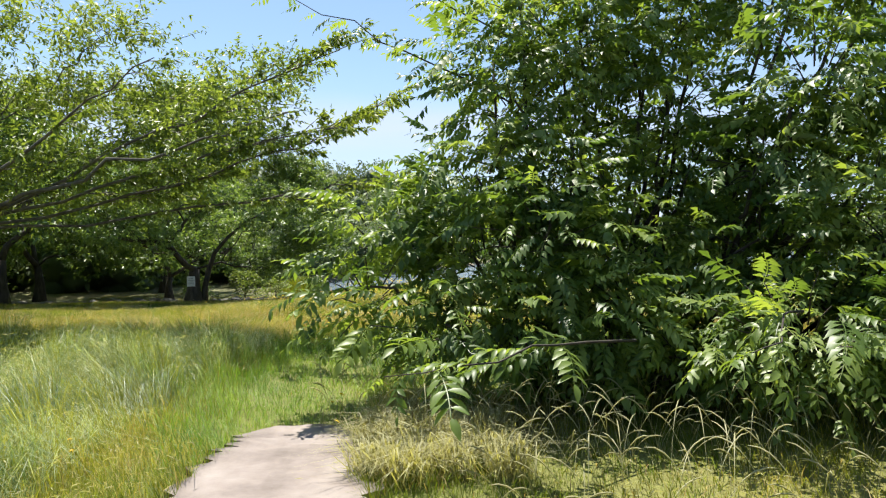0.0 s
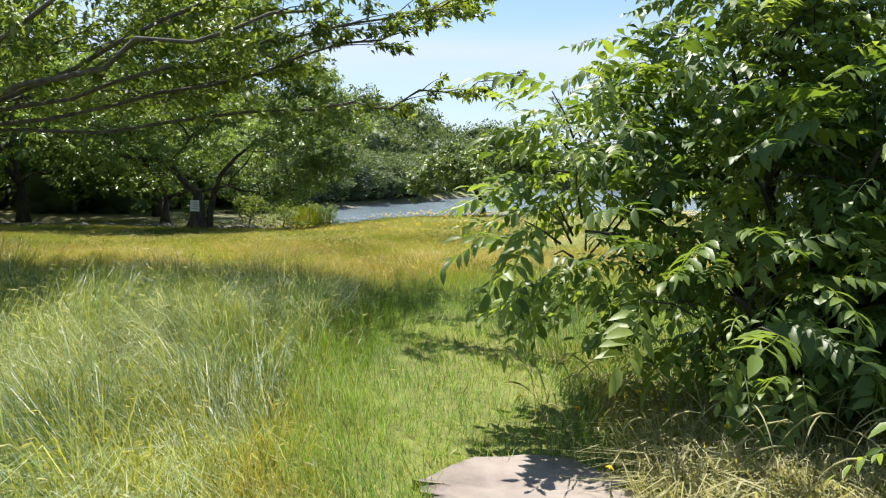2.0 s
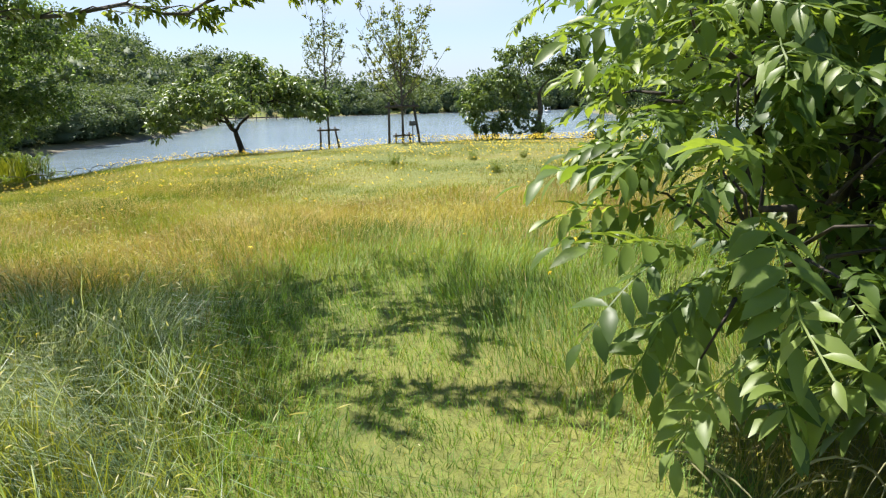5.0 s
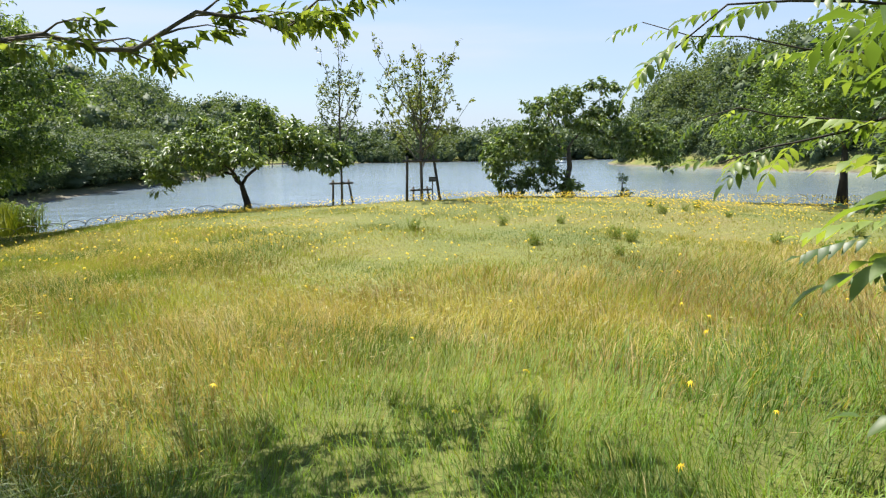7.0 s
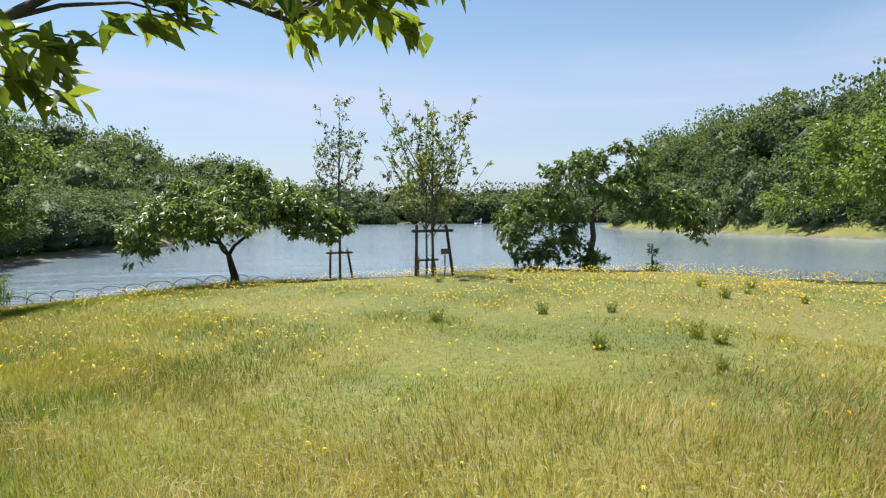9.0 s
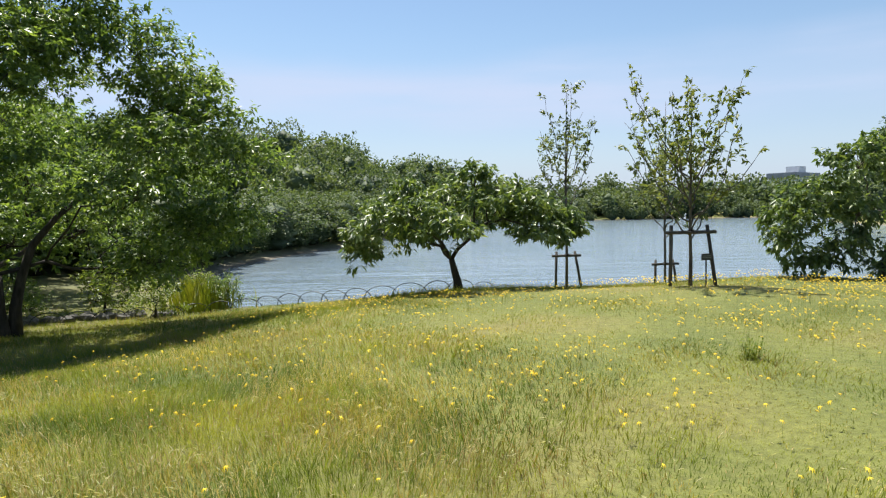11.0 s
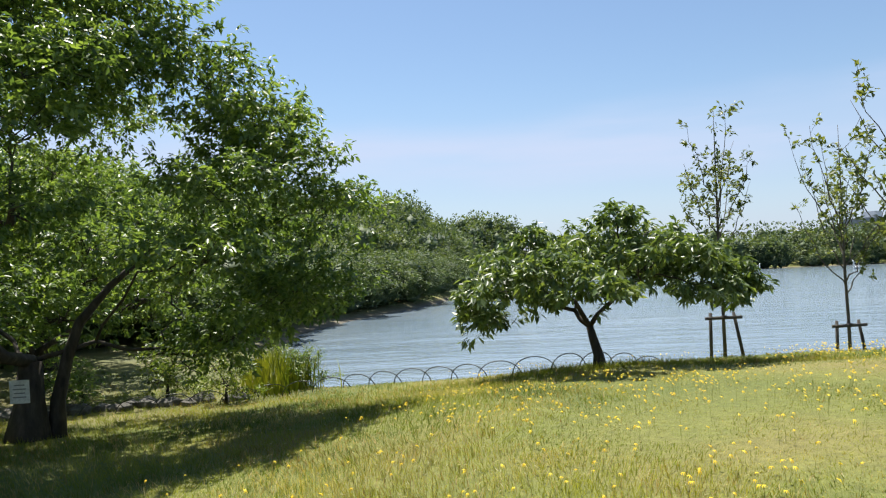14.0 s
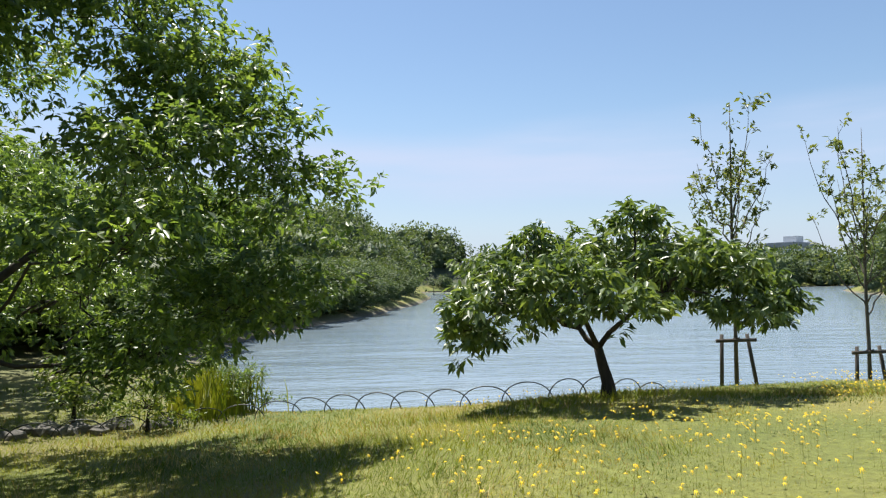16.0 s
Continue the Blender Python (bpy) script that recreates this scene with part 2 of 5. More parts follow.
def water_material():
    m, n, l, out = material("lake_water")
    p = n.new("ShaderNodeBsdfPrincipled")
    l.new(ramp(n, l, noise_tex(n, l, 0.05, 2.0), [(0.35, (0.17, 0.225, 0.265)), (0.65, (0.22, 0.275, 0.32))]), p.inputs["Base Color"])
    p.inputs["Roughness"].default_value, p.inputs["IOR"].default_value = 0.12, 1.33
    b1 = n.new("ShaderNodeBump")
    b1.inputs["Strength"].default_value, b1.inputs["Distance"].default_value = 1.0, 0.06
    l.new(noise_tex(n, l, 1.3, 4.0, 0.6, (0.7, 1.7, 1)), b1.inputs["Height"])
    b2 = n.new("ShaderNodeBump")
    b2.inputs["Strength"].default_value, b2.inputs["Distance"].default_value = 1.0, 0.14
    l.new(noise_tex(n, l, 0.28, 2.0, 0.5, (0.6, 1.8, 1)), b2.inputs["Height"])
    l.new(b1.outputs[0], b2.inputs["Normal"])
    l.new(b2.outputs[0], p.inputs["Normal"])
    l.new(p.outputs[0], out.inputs["Surface"])
    return m


SOIL, WATER = ground_material(), water_material()


# ---- shared builders ----
def mesh_tris(name, v, f, mats, index=None, smooth=False):
    """A mesh from arrays of places and triangles."""
    v, f = np.asarray(v, dtype=np.float32).reshape(-1, 3), np.asarray(f, dtype=np.int32).reshape(-1, 3)
    me = bpy.data.meshes.new(name)
    me.vertices.add(len(v))
    me.vertices.foreach_set("co", v.ravel())
    me.loops.add(len(f) * 3)
    me.loops.foreach_set("vertex_index", f.ravel())
    me.polygons.add(len(f))
    me.polygons.foreach_set("loop_start", np.arange(0, len(f) * 3, 3, dtype=np.int32))
    for mt in mats if isinstance(mats, (list, tuple)) else [mats]:
        me.materials.append(mt)
    if index is not None:
        me.polygons.foreach_set("material_index", np.asarray(index, dtype=np.int32))
    if smooth:
        me.polygons.foreach_set("use_smooth", np.ones(len(f), dtype=bool))
    me.update(calc_edges=True)
    return me


class Pile:
    """Gathers pieces of one mesh."""

    def __init__(self):
        self.v, self.f, self.n = [], [], 0

    def add(self, v, f):
        v = np.asarray(v, dtype=np.float64).reshape(-1, 3)
        self.v.append(v)
        self.f.append(np.asarray(f).reshape(-1, 3) + self.n)
        self.n += len(v)

    def tube(self, pts, radii, sides=6):
        pts, radii = np.asarray(pts, float), np.asarray(radii, float)
        k = len(pts)
        t = np.gradient(pts, axis=0)
        t /= np.linalg.norm(t, axis=1)[:, None] + 1e-9
        ref = np.array([0.0, 0, 1]) if abs(t[:, 2]).mean() < 0.8 else np.array([1.0, 0, 0])
        a = np.cross(t, ref)
        a /= np.linalg.norm(a, axis=1)[:, None] + 1e-9
        b = np.cross(t, a)
        ang = np.linspace(0, 2 * np.pi, sides, endpoint=False)
        v = pts[:, None, :] + radii[:, None, None] * (np.cos(ang)[None, :, None] * a[:, None, :] + np.sin(ang)[None, :, None] * b[:, None, :])
        f = []
        for i in range(k - 1):
            for j in range(sides):
                p, q = i * sides + j, i * sides + (j + 1) % sides
                f += [(p, q, q + sides), (p, q + sides, p + sides)]
        for j in range(1, sides - 1):
            f += [(0, j + 1, j), ((k - 1) * sides, (k - 1) * sides + j, (k - 1) * sides + j + 1)]
        self.add(v, f)

    def mesh(self, name, mats, smooth=False):
        return mesh_tris(name, np.concatenate(self.v), np.concatenate(self.f), mats, smooth=smooth)


def curve_pts(a, b, sag=0.0, wob=0.0, k=6, rng=None):
    """Points along a bent line from a to b; sag lifts the middle."""
    a, b = np.asarray(a, float), np.asarray(b, float)
    s = np.linspace(0, 1, k)[:, None]
    p = a * (1 - s) + b * s
    p[:, 2] += sag * 4 * (s[:, 0] * (1 - s[:, 0]))
    if wob and rng is not None:
        w = rng.normal(0, wob, (k, 3))
        w[0] = w[-1] = 0
        p += w
    return p


def leaf_tris(base, way, size, width, rng, droop=0.0, fold=0.25):
    """Many pointed, folded leaves: arrays of bases and directions."""
    nl = len(base)
    d = way + np.array([0, 0, -1.0]) * droop
    d /= np.linalg.norm(d, axis=1)[:, None] + 1e-9
    up = np.array([0, 0, 1.0]) + rng.normal(0, 0.45, (nl, 3))
    s = np.cross(d, up)
    s /= np.linalg.norm(s, axis=1)[:, None] + 1e-9
    nrm = np.cross(s, d)
    L = (size * rng.uniform(0.7, 1.25, nl))[:, None]
    W = L * width * 0.5
    mid = base + d * L * 0.45
    tip = base + d * L - nrm * L * 0.12
    left, right = mid + s * W + nrm * W * fold, mid - s * W + nrm * W * fold
    v = np.stack([base, left, tip, right], axis=1).reshape(-1, 3)
    i = np.arange(nl)[:, None] * 4
    f = np.concatenate([i + np.array([[0, 1, 2]]), i + np.array([[0, 2, 3]])], axis=1).reshape(-1, 3)
    return v, f


def part(name, data, parent, label="", mats=None):
    """One mesh object under a thing or a part; data is a mesh or a bmesh."""
    if isinstance(data, bmesh.types.BMesh):
        me = bpy.data.meshes.new(name)
        data.to_mesh(me)
        data.free()
        for m in (mats if isinstance(mats, (list, tuple)) else [mats]):
            me.materials.append(m)
        data = me
    ob = new(name, data)
    ob.parent = parent
    return tagged(ob, label)


def thing(name, m, label, category, group="", kind=""):
    ob = new(name)
    ob.empty_display_size = 0.2
    ob.matrix_basis = m
    return tagged(ob, label, category, group, kind)


def box(sx, sy, sz, at=(0, 0, 0), bevel=0.0, turn=None):
    bm = bmesh.new()
    bmesh.ops.create_cube(bm, size=1, matrix=Matrix.Translation(at) @ (turn or Matrix()) @ Matrix.Diagonal((sx, sy, sz, 1)))
    if bevel:
        bmesh.ops.bevel(bm, geom=bm.edges[:], offset=bevel, segments=2, affect="EDGES")
    return bm


# ---- the lie of the land ----
WATER_Z = -1.0
SHORE = np.array([(-7.0, 36.2), (-4.5, 34.2), (-1.5, 32.4), (1.0, 32.6), (2.5, 33.3), (6.5, 33.3), (8.0, 30.5), (10.5, 28.8),
                  (13.5, 25.5), (18, 21.5), (30, 14), (60, 12), (74, 40), (73, 64), (74, 85), (79, 112), (86, 140), (104, 168), (160, 200), (180, 250),
                  (60, 255), (14, 250), (9, 160), (3, 117), (-4.5, 81), (-8.7, 66), (-10.5, 56.6), (-9.9, 46.7), (-8.5, 40)])


def sstep(a, b, x):
    t = np.clip((x - a) / (b - a), 0, 1)
    return t * t * (3 - 2 * t)


def from_shore(x, y):
    """Metres from the water's edge; minus on the water."""
    x, y = np.asarray(x, float), np.asarray(y, float)
    best = np.full(x.shape, 1e9)
    inside = np.zeros(x.shape, bool)
    for (ax, ay), (bx, by) in zip(SHORE, np.roll(SHORE, -1, axis=0)):
        dx, dy = bx - ax, by - ay
        t = np.clip(((x - ax) * dx + (y - ay) * dy) / (dx * dx + dy * dy), 0, 1)
        best = np.minimum(best, np.hypot(x - ax - t * dx, y - ay - t * dy))
        with np.errstate(divide="ignore", invalid="ignore"):
            cross = ((ay > y) != (by > y)) & (x < ax + (y - ay) * dx / (dy if dy else 1e-9))
        inside ^= cross
    return np.where(inside, -best, best)


def land(x, y):
    """Height of the ground."""
    x, y = np.asarray(x, float), np.asarray(y, float)
    d = from_shore(x, y)
    z = 0.33 * np.exp(-(((x - 5) / 8) ** 2 + ((y - 23) / 9) ** 2)) + 0.15 * sstep(5, 10, y) - 0.2 * sstep(27, 32, y) - 0.18 * sstep(24, 30, y) * sstep(9, 4, x)
    z = z - 0.46 * sstep(-1.0, -8.0, x) * sstep(12, 25, y)
    z = z + 0.05 * np.sin(x * 0.9 + 1.3) * np.sin(y * 0.7) * sstep(6.5, 9, y)
    left = sstep(55, 165, y) * sstep(60, 10, x)
    right = sstep(58, 74, x) * sstep(235, 165, y)
    far = sstep(225, 250, y)
    z = z * (1 - np.clip(left + right + far, 0, 1)) + left * 11 * sstep(2, 26, d) + right * 12.5 * sstep(1, 15, d) + far * 5 * sstep(0, 60, d)
    bank = sstep(0.0, 2.2, d)
    z = np.where(d > 0, WATER_Z - 0.02 + (z - WATER_Z + 0.02) * bank, WATER_Z - 0.02 + np.maximum(d * 0.5, -2.0))
    return z


def gz(x, y):
    return float(land(np.array([x]), np.array([y]))[0])


def spread(a, b, c, d, step, far):
    """Grid lines: fine between b and c, wider and wider outside."""
    core = np.arange(b, c, step)
    lo, hi = [b], [c]
    s = step
    while lo[-1] > a:
        s *= 1.13
        lo.append(lo[-1] - min(s, far))
    s = step
    while hi[-1] < d:
        s *= 1.13
        hi.append(hi[-1] + min(s, far))
    return np.array(lo[:0:-1] + list(core) + hi)


gx, gy = spread(-1500, -14, 18, 1500, 0.3, 90), spread(-1200, -2, 38, 2000, 0.3, 90)
X, Y = np.meshgrid(gx, gy, indexing="ij")
Z = land(X.ravel(), Y.ravel())
nx_, ny_ = len(gx), len(gy)
i0 = (np.arange(nx_ - 1)[:, None] * ny_ + np.arange(ny_ - 1)[None, :]).ravel()
GF = np.concatenate([np.stack([i0, i0 + ny_, i0 + ny_ + 1], 1), np.stack([i0, i0 + ny_ + 1, i0 + 1], 1)])
ground = new("ground", mesh_tris("ground", np.stack([X.ravel(), Y.ravel(), Z], 1), GF, SOIL, smooth=True))
tagged(ground, "meadow ground of dry soil sloping to a lake bank", "ground", kind="structure")

bm = bmesh.new()
bmesh.ops.create_grid(bm, x_segments=4, y_segments=4, size=160, matrix=Matrix.Translation((60, 140, WATER_Z)))
water = new("water", bpy.data.meshes.new("water"))
bm.to_mesh(water.data)
bm.free()
water.data.materials.append(WATER)
tagged(water, "wind-rippled grey-blue lake water", "lake", kind="structure")


# ---- trees ----
def grow(seed, trunk, trunk_r, clumps, twigs, leaves, leaf, width, droop=0.5, twig=0.45, shell=0.55, upright=0.0, sub=5, limb_r=0.4, boughs=(), pad=0.6):
    """A tree in its own axes. trunk: points from the root to the fork; clumps: (x, y, z, rx, ry, rz) masses of foliage,
    each borne by a limb. Returns the meshes' piles: wood, foliage."""
    rng = np.random.default_rng(seed)
    wood, crown = Pile(), Pile()
    trunk = np.asarray(trunk, float)
    wood.tube(trunk, np.linspace(trunk_r * 1.25, trunk_r * 0.75, len(trunk)) + np.array([trunk_r * 0.5] + [0] * (len(trunk) - 1)), 9)
    fork = trunk[-1]
    vol = np.array([c[3] * c[4] * c[5] for c in clumps]) ** 0.67
    share = np.maximum(1, np.round(twigs * vol / vol.sum())).astype(int)
    bases, ways = [], []
    nodes = [(p, trunk_r * limb_r * 1.5) for p in trunk[max(1, len(trunk) // 2):]]
    order = np.argsort([np.linalg.norm(np.array(c[:3]) - fork) for c in clumps])
    for ci in order:
        c, nt = clumps[ci], share[ci]
        ctr, rad = np.array(c[:3], float), np.array(c[3:], float)
        far_c = np.linalg.norm(ctr - fork)
        cost = [np.linalg.norm(q - ctr) + 0.45 * np.linalg.norm(q - fork) + (9 if np.linalg.norm(q - fork) > far_c else 0) for q, _ in nodes]
        start, rs = nodes[int(np.argmin(cost))]
        span = np.linalg.norm(ctr - start)
        r0 = max(0.012, rs * 0.66 * (0.4 if ctr[2] < fork[2] + 0.9 and trunk_r > 0.14 else 1.0))
        bend = curve_pts(start, ctr, 0.10 * span * (1 - upright), 0.035 * span * (1 - upright), 7, rng)
        radii = np.linspace(r0, r0 * 0.5, 7)
        wood.tube(bend, radii, 6)
        nodes += [(q, r) for q, r in zip(bend[2:], radii[2:])]
        for _ in range(sub):
            o = rng.normal(0, 1, 3)
            o /= np.linalg.norm(o)
            o[2] = abs(o[2]) * 0.7 + 0.15 if rng.random() < 0.75 else o[2]
            wood.tube(curve_pts(ctr - (ctr - start) * rng.uniform(0, 0.35), ctr + o * rad * 0.85, 0.05, 0.04 * rad.max(), 5, rng), np.linspace(r0 * 0.45, 0.006, 5), 4)
        u = rng.normal(0, 1, (nt, 3))
        u /= np.linalg.norm(u, axis=1)[:, None]
        under = (u[:, 2] < 0) & (rng.random(nt) < pad)
        u[under, 2] *= -1
        r = shell + (1 - shell) * rng.random(nt) ** 0.6
        lump = 1 + 0.22 * np.sin(u[:, 0] * 5 + ctr[0] * 3) * np.sin(u[:, 1] * 6 + ctr[2] * 2) + rng.normal(0, 0.07, nt)
        p = ctr + u * rad * (r * lump)[:, None]
        out = u * rad / rad.max() + rng.normal(0, 0.35, (nt, 3)) + np.array([0, 0, 0.25 + upright * 1.5])
        out /= np.linalg.norm(out, axis=1)[:, None]
        L = twig * rng.uniform(0.6, 1.3, nt)
        for q, o, ln in zip(p[::4], out[::4], L[::4]):
            crown.tube([q - o * ln * 0.5, q + o * ln * 0.45 - np.array([0, 0, 0.06 * ln])], [0.007, 0.003], 3)
        k = leaves
        s = 0.55 - 0.9 * rng.random((nt, k)) ** 1.8
        b = p[:, None, :] + out[:, None, :] * (s * L[:, None])[:, :, None] + rng.normal(0, 0.035, (nt, k, 3))
        w = out[:, None, :] * 0.5 + rng.normal(0, 0.8, (nt, k, 3)) * np.array([1, 1, 0.6])
        bases.append(b.reshape(-1, 3))
        ways.append(w.reshape(-1, 3))
    for line, r0, reach, gap in boughs:
        line = np.asarray(line, float)
        s = np.linspace(0, 1, 14)
        knots = np.linspace(0, 1, len(line))
        bend = np.stack([np.interp(s, knots, line[:, i]) for i in range(3)], 1) + rng.normal(0, 0.05, (14, 3))
        wood.tube(bend, np.linspace(r0, 0.006, 14), 6)
        for q in np.arange(0.25, 1.0, gap):
            at = np.array([np.interp(q, s, bend[:, i]) for i in range(3)])
            side = rng.normal(0, 1, 3) * np.array([0.6, 1.0, 0.25]) + (line[-1] - line[0]) * 0.25
            side *= reach * rng.uniform(0.5, 1.1) / np.linalg.norm(side)
            wood.tube(curve_pts(at, at + side, 0.03, 0.01, 4, rng), [0.008, 0.006, 0.004, 0.002], 4)
            k = int(28 * reach / 0.4)
            u = rng.random((k, 1)) * 0.6 + 0.5
            bases.append(at + side * u + rng.normal(0, 0.02, (k, 3)))
            ways.append(side / np.linalg.norm(side) * 0.7 + rng.normal(0, 0.6, (k, 3)))
    v, f = leaf_tris(np.concatenate(bases), np.concatenate(ways), leaf, width, rng, droop)
    crown.add(v, f)
    return wood, crown


def tree(name, m, label, category, wood, crown, bark, leaf, group=""):
    t = thing(name, m, label, category, group)
    part("trunk", wood.mesh("trunk", bark, True), t)
    part("crown", crown.mesh("crown", leaf), t)
    return t


def masses(seed, n, rx, ry, z0, z1, size, flat=0.55, hollow=0.35):
    """Random foliage masses that fill a domed crown."""
    rng = np.random.default_rng(seed)
    out = []
    for i in range(n):
        h = (i + rng.random()) / n
        reach = math.sqrt(max(0.05, 1 - (2 * h * 0.62 + 0.1 - 0.35) ** 2)) * (1 - 0.45 * h ** 2)
        a = i * 2.4 + rng.normal(0, 0.3)
        r = reach * (hollow + (1 - hollow) * math.sqrt(rng.random()))
        s = size * rng.uniform(0.75, 1.25)
        out.append((rx * r * math.cos(a), ry * r * math.sin(a), z0 + (z1 - z0) * h, s, s, s * flat))
    return out


# low spreading cherry on the bank
w, c = grow(11, [(0, 0, -0.1), (-0.02, 0, 0.25), (-0.10, 0.02, 0.55), (-0.16, 0.02, 0.8)], 0.095,
            [(-1.9, -0.3, 1.40, 0.85, 1.1, 0.5), (-1.1, -1.1, 1.8, 0.85, 0.9, 0.45), (-1.6, 1.0, 1.95, 0.8, 0.9, 0.45), (-0.1, 0.6, 2.2, 0.9, 1.0, 0.5),
             (0.42, -0.2, 2.72, 0.5, 0.5, 0.38), (-1.35, 0, 2.45, 0.45, 0.5, 0.32), (1.1, -0.8, 2.0, 0.95, 1.0, 0.5), (2.15, 0.1, 1.7, 0.9, 1.0, 0.5),
             (1.4, 1.0, 1.75, 0.9, 0.9, 0.42), (-0.4, -1.7, 1.45, 0.8, 0.6, 0.38), (2.55, -0.3, 1.35, 0.5, 0.7, 0.33), (-2.35, -0.4, 0.95, 0.45, 0.7, 0.42),
             (1.0, 0.1, 2.5, 0.4, 0.4, 0.32), (-0.9, 0.9, 1.3, 0.5, 0.7, 0.32), (1.9, -1.0, 1.35, 0.6, 0.6, 0.3), (1.7, 0.0, 2.2, 0.45, 0.5, 0.3)],
            900, 15, 0.175, 0.4, 0.75, 0.26, 0.45, limb_r=0.55, pad=0.75)
tree("cherry_tree", pose(-0.06, 29.28, gz(-0.06, 29.28)), "low spreading cherry tree with a leaning forked trunk", "tree", w, c, BARK, CHERRY_LEAF)

# bushy tree hanging to the ground
w, c = grow(12, [(0, 0, -0.1), (0.05, 0, 0.45), (0.16, 0, 0.95), (0.1, 0, 1.5)], 0.09,
            [(-1.9, 0, 1.35, 0.65, 0.8, 0.5), (-2.1, 0, 0.75, 0.42, 0.6, 0.5), (-1.25, 0.2, 1.85, 0.7, 0.9, 0.45), (-0.55, 0, 2.6, 0.7, 0.8, 0.5), (0.1, 0.2, 3.0, 0.55, 0.6, 0.4),
             (0.75, 0, 2.2, 0.7, 0.8, 0.4), (1.35, 0.2, 2.55, 0.6, 0.7, 0.4), (2.15, 0.1, 1.95, 0.7, 0.8, 0.42), (2.95, 0, 1.65, 0.6, 0.6, 0.4), (3.1, -0.1, 1.1, 0.35, 0.4, 0.3),
             (1.05, 0, 3.35, 0.45, 0.4, 0.22), (1.6, 0.1, 3.3, 0.2, 0.2, 0.12), (-0.75, -0.3, 0.75, 0.6, 0.6, 0.4), (-1.3, 0, 0.35, 0.6, 0.6, 0.3), (0.1, -0.3, 0.3, 0.45, 0.45, 0.25),
             (1.5, -0.4, 1.65, 0.6, 0.5, 0.3), (-0.6, -0.2, 1.45, 0.6, 0.6, 0.4), (2.4, -0.4, 1.5, 0.5, 0.5, 0.3)],
            820, 15, 0.165, 0.42, 0.8, 0.28, 0.4, limb_r=0.55, pad=0.5)
tree("bank_tree", pose(9.4, 27.0, gz(9.4, 27.0), 0, 0, -20), "round leafy tree whose low boughs hang to the bank", "tree", w, c, PALE_BARK, CHERRY_LEAF)

w, c = grow(13, [(0, 0, -0.05), (0, 0, 0.4), (0.02, 0, 0.75)], 0.025, [(0, 0, 0.18, 0.22, 0.22, 0.18), (0.0, 0, 0.75, 0.12, 0.12, 0.2), (0.1, 0, 0.3, 0.2, 0.2, 0.15)],
            40, 12, 0.11, 0.4, 0.5, 0.2)
tree("shrub", pose(10.9, 26.1, gz(10.9, 26.1)), "small upright leafy shrub on the bank", "shrub", w, c, BARK, CHERRY_LEAF)

# dark tree further along the bank
w, c = grow(14, [(0, 0, -0.1), (0.02, 0, 0.7), (0.0, 0, 1.45)], 0.1, masses(4, 18, 2.7, 2.7, 1.6, 3.9, 0.95), 1900, 14, 0.13, 0.4, 0.6, 0.4, 0.4)
tree("bank_tree", pose(14.6, 21.4, gz(14.6, 21.4)), "dark dense round tree with a straight trunk on the bank", "tree", w, c, BARK, GROVE_LEAF)


# staked saplings
def sapling(seed, height, low, reach, stems, leaves):
    """A thin trunk that parts into slender rising stems with short leafy side shoots."""
    rng = np.random.default_rng(seed)
    wood, crown = Pile(), Pile()
    wood.tube([(0, 0, -0.1), (0.01, 0, low * 0.5), (0.0, 0.01, low), (0.02, 0, low + 0.55 * (height - low)), (0.04, 0, height)], [0.045, 0.036, 0.032, 0.016, 0.005], 8)
    bases, ways = [], []
    for i in range(stems):
        a = i * 2.4 + rng.uniform(-0.4, 0.4)
        h0 = low * 0.8 + (height - low) * 0.5 * (i / stems)
        h1 = min(height * 0.97, h0 + (height - low) * rng.uniform(0.4, 0.75))
        r = reach * rng.uniform(0.5, 1.0)
        tip = np.array([r * math.cos(a), r * math.sin(a), h1])
        line = curve_pts((0.01, 0, h0), tip, -0.12 * (h1 - h0), 0.03, 9, rng)
        wood.tube(line, np.linspace(0.018, 0.004, 9), 5)
        for q in rng.uniform(0.3, 1.0, 9):
            at = np.array([np.interp(q, np.linspace(0, 1, 9), line[:, k]) for k in range(3)])
            d = rng.normal(0, 1, 3) * np.array([1, 1, 0.5]) + np.array([0, 0, 0.6])
            d *= rng.uniform(0.18, 0.42) / np.linalg.norm(d)
            wood.tube([at, at + d], [0.005, 0.002], 3)
            s = rng.random((leaves, 1)) * 0.9 + 0.15
            bases.append(at + d * s + rng.normal(0, 0.03, (leaves, 3)))
            ways.append(d / np.linalg.norm(d) + rng.normal(0, 0.7, (leaves, 3)))
    for q in rng.uniform(0.45, 1.0, 10):
        at = np.array([0.03, 0, low + (height - low) * q])
        bases.append(at + rng.normal(0, 0.09, (leaves, 3)))
        ways.append(rng.normal(0, 1, (leaves, 3)))
    v, f = leaf_tris(np.concatenate(bases), np.concatenate(ways), 0.12, 0.52, rng, 0.35)
    crown.add(v, f)
    return wood, crown


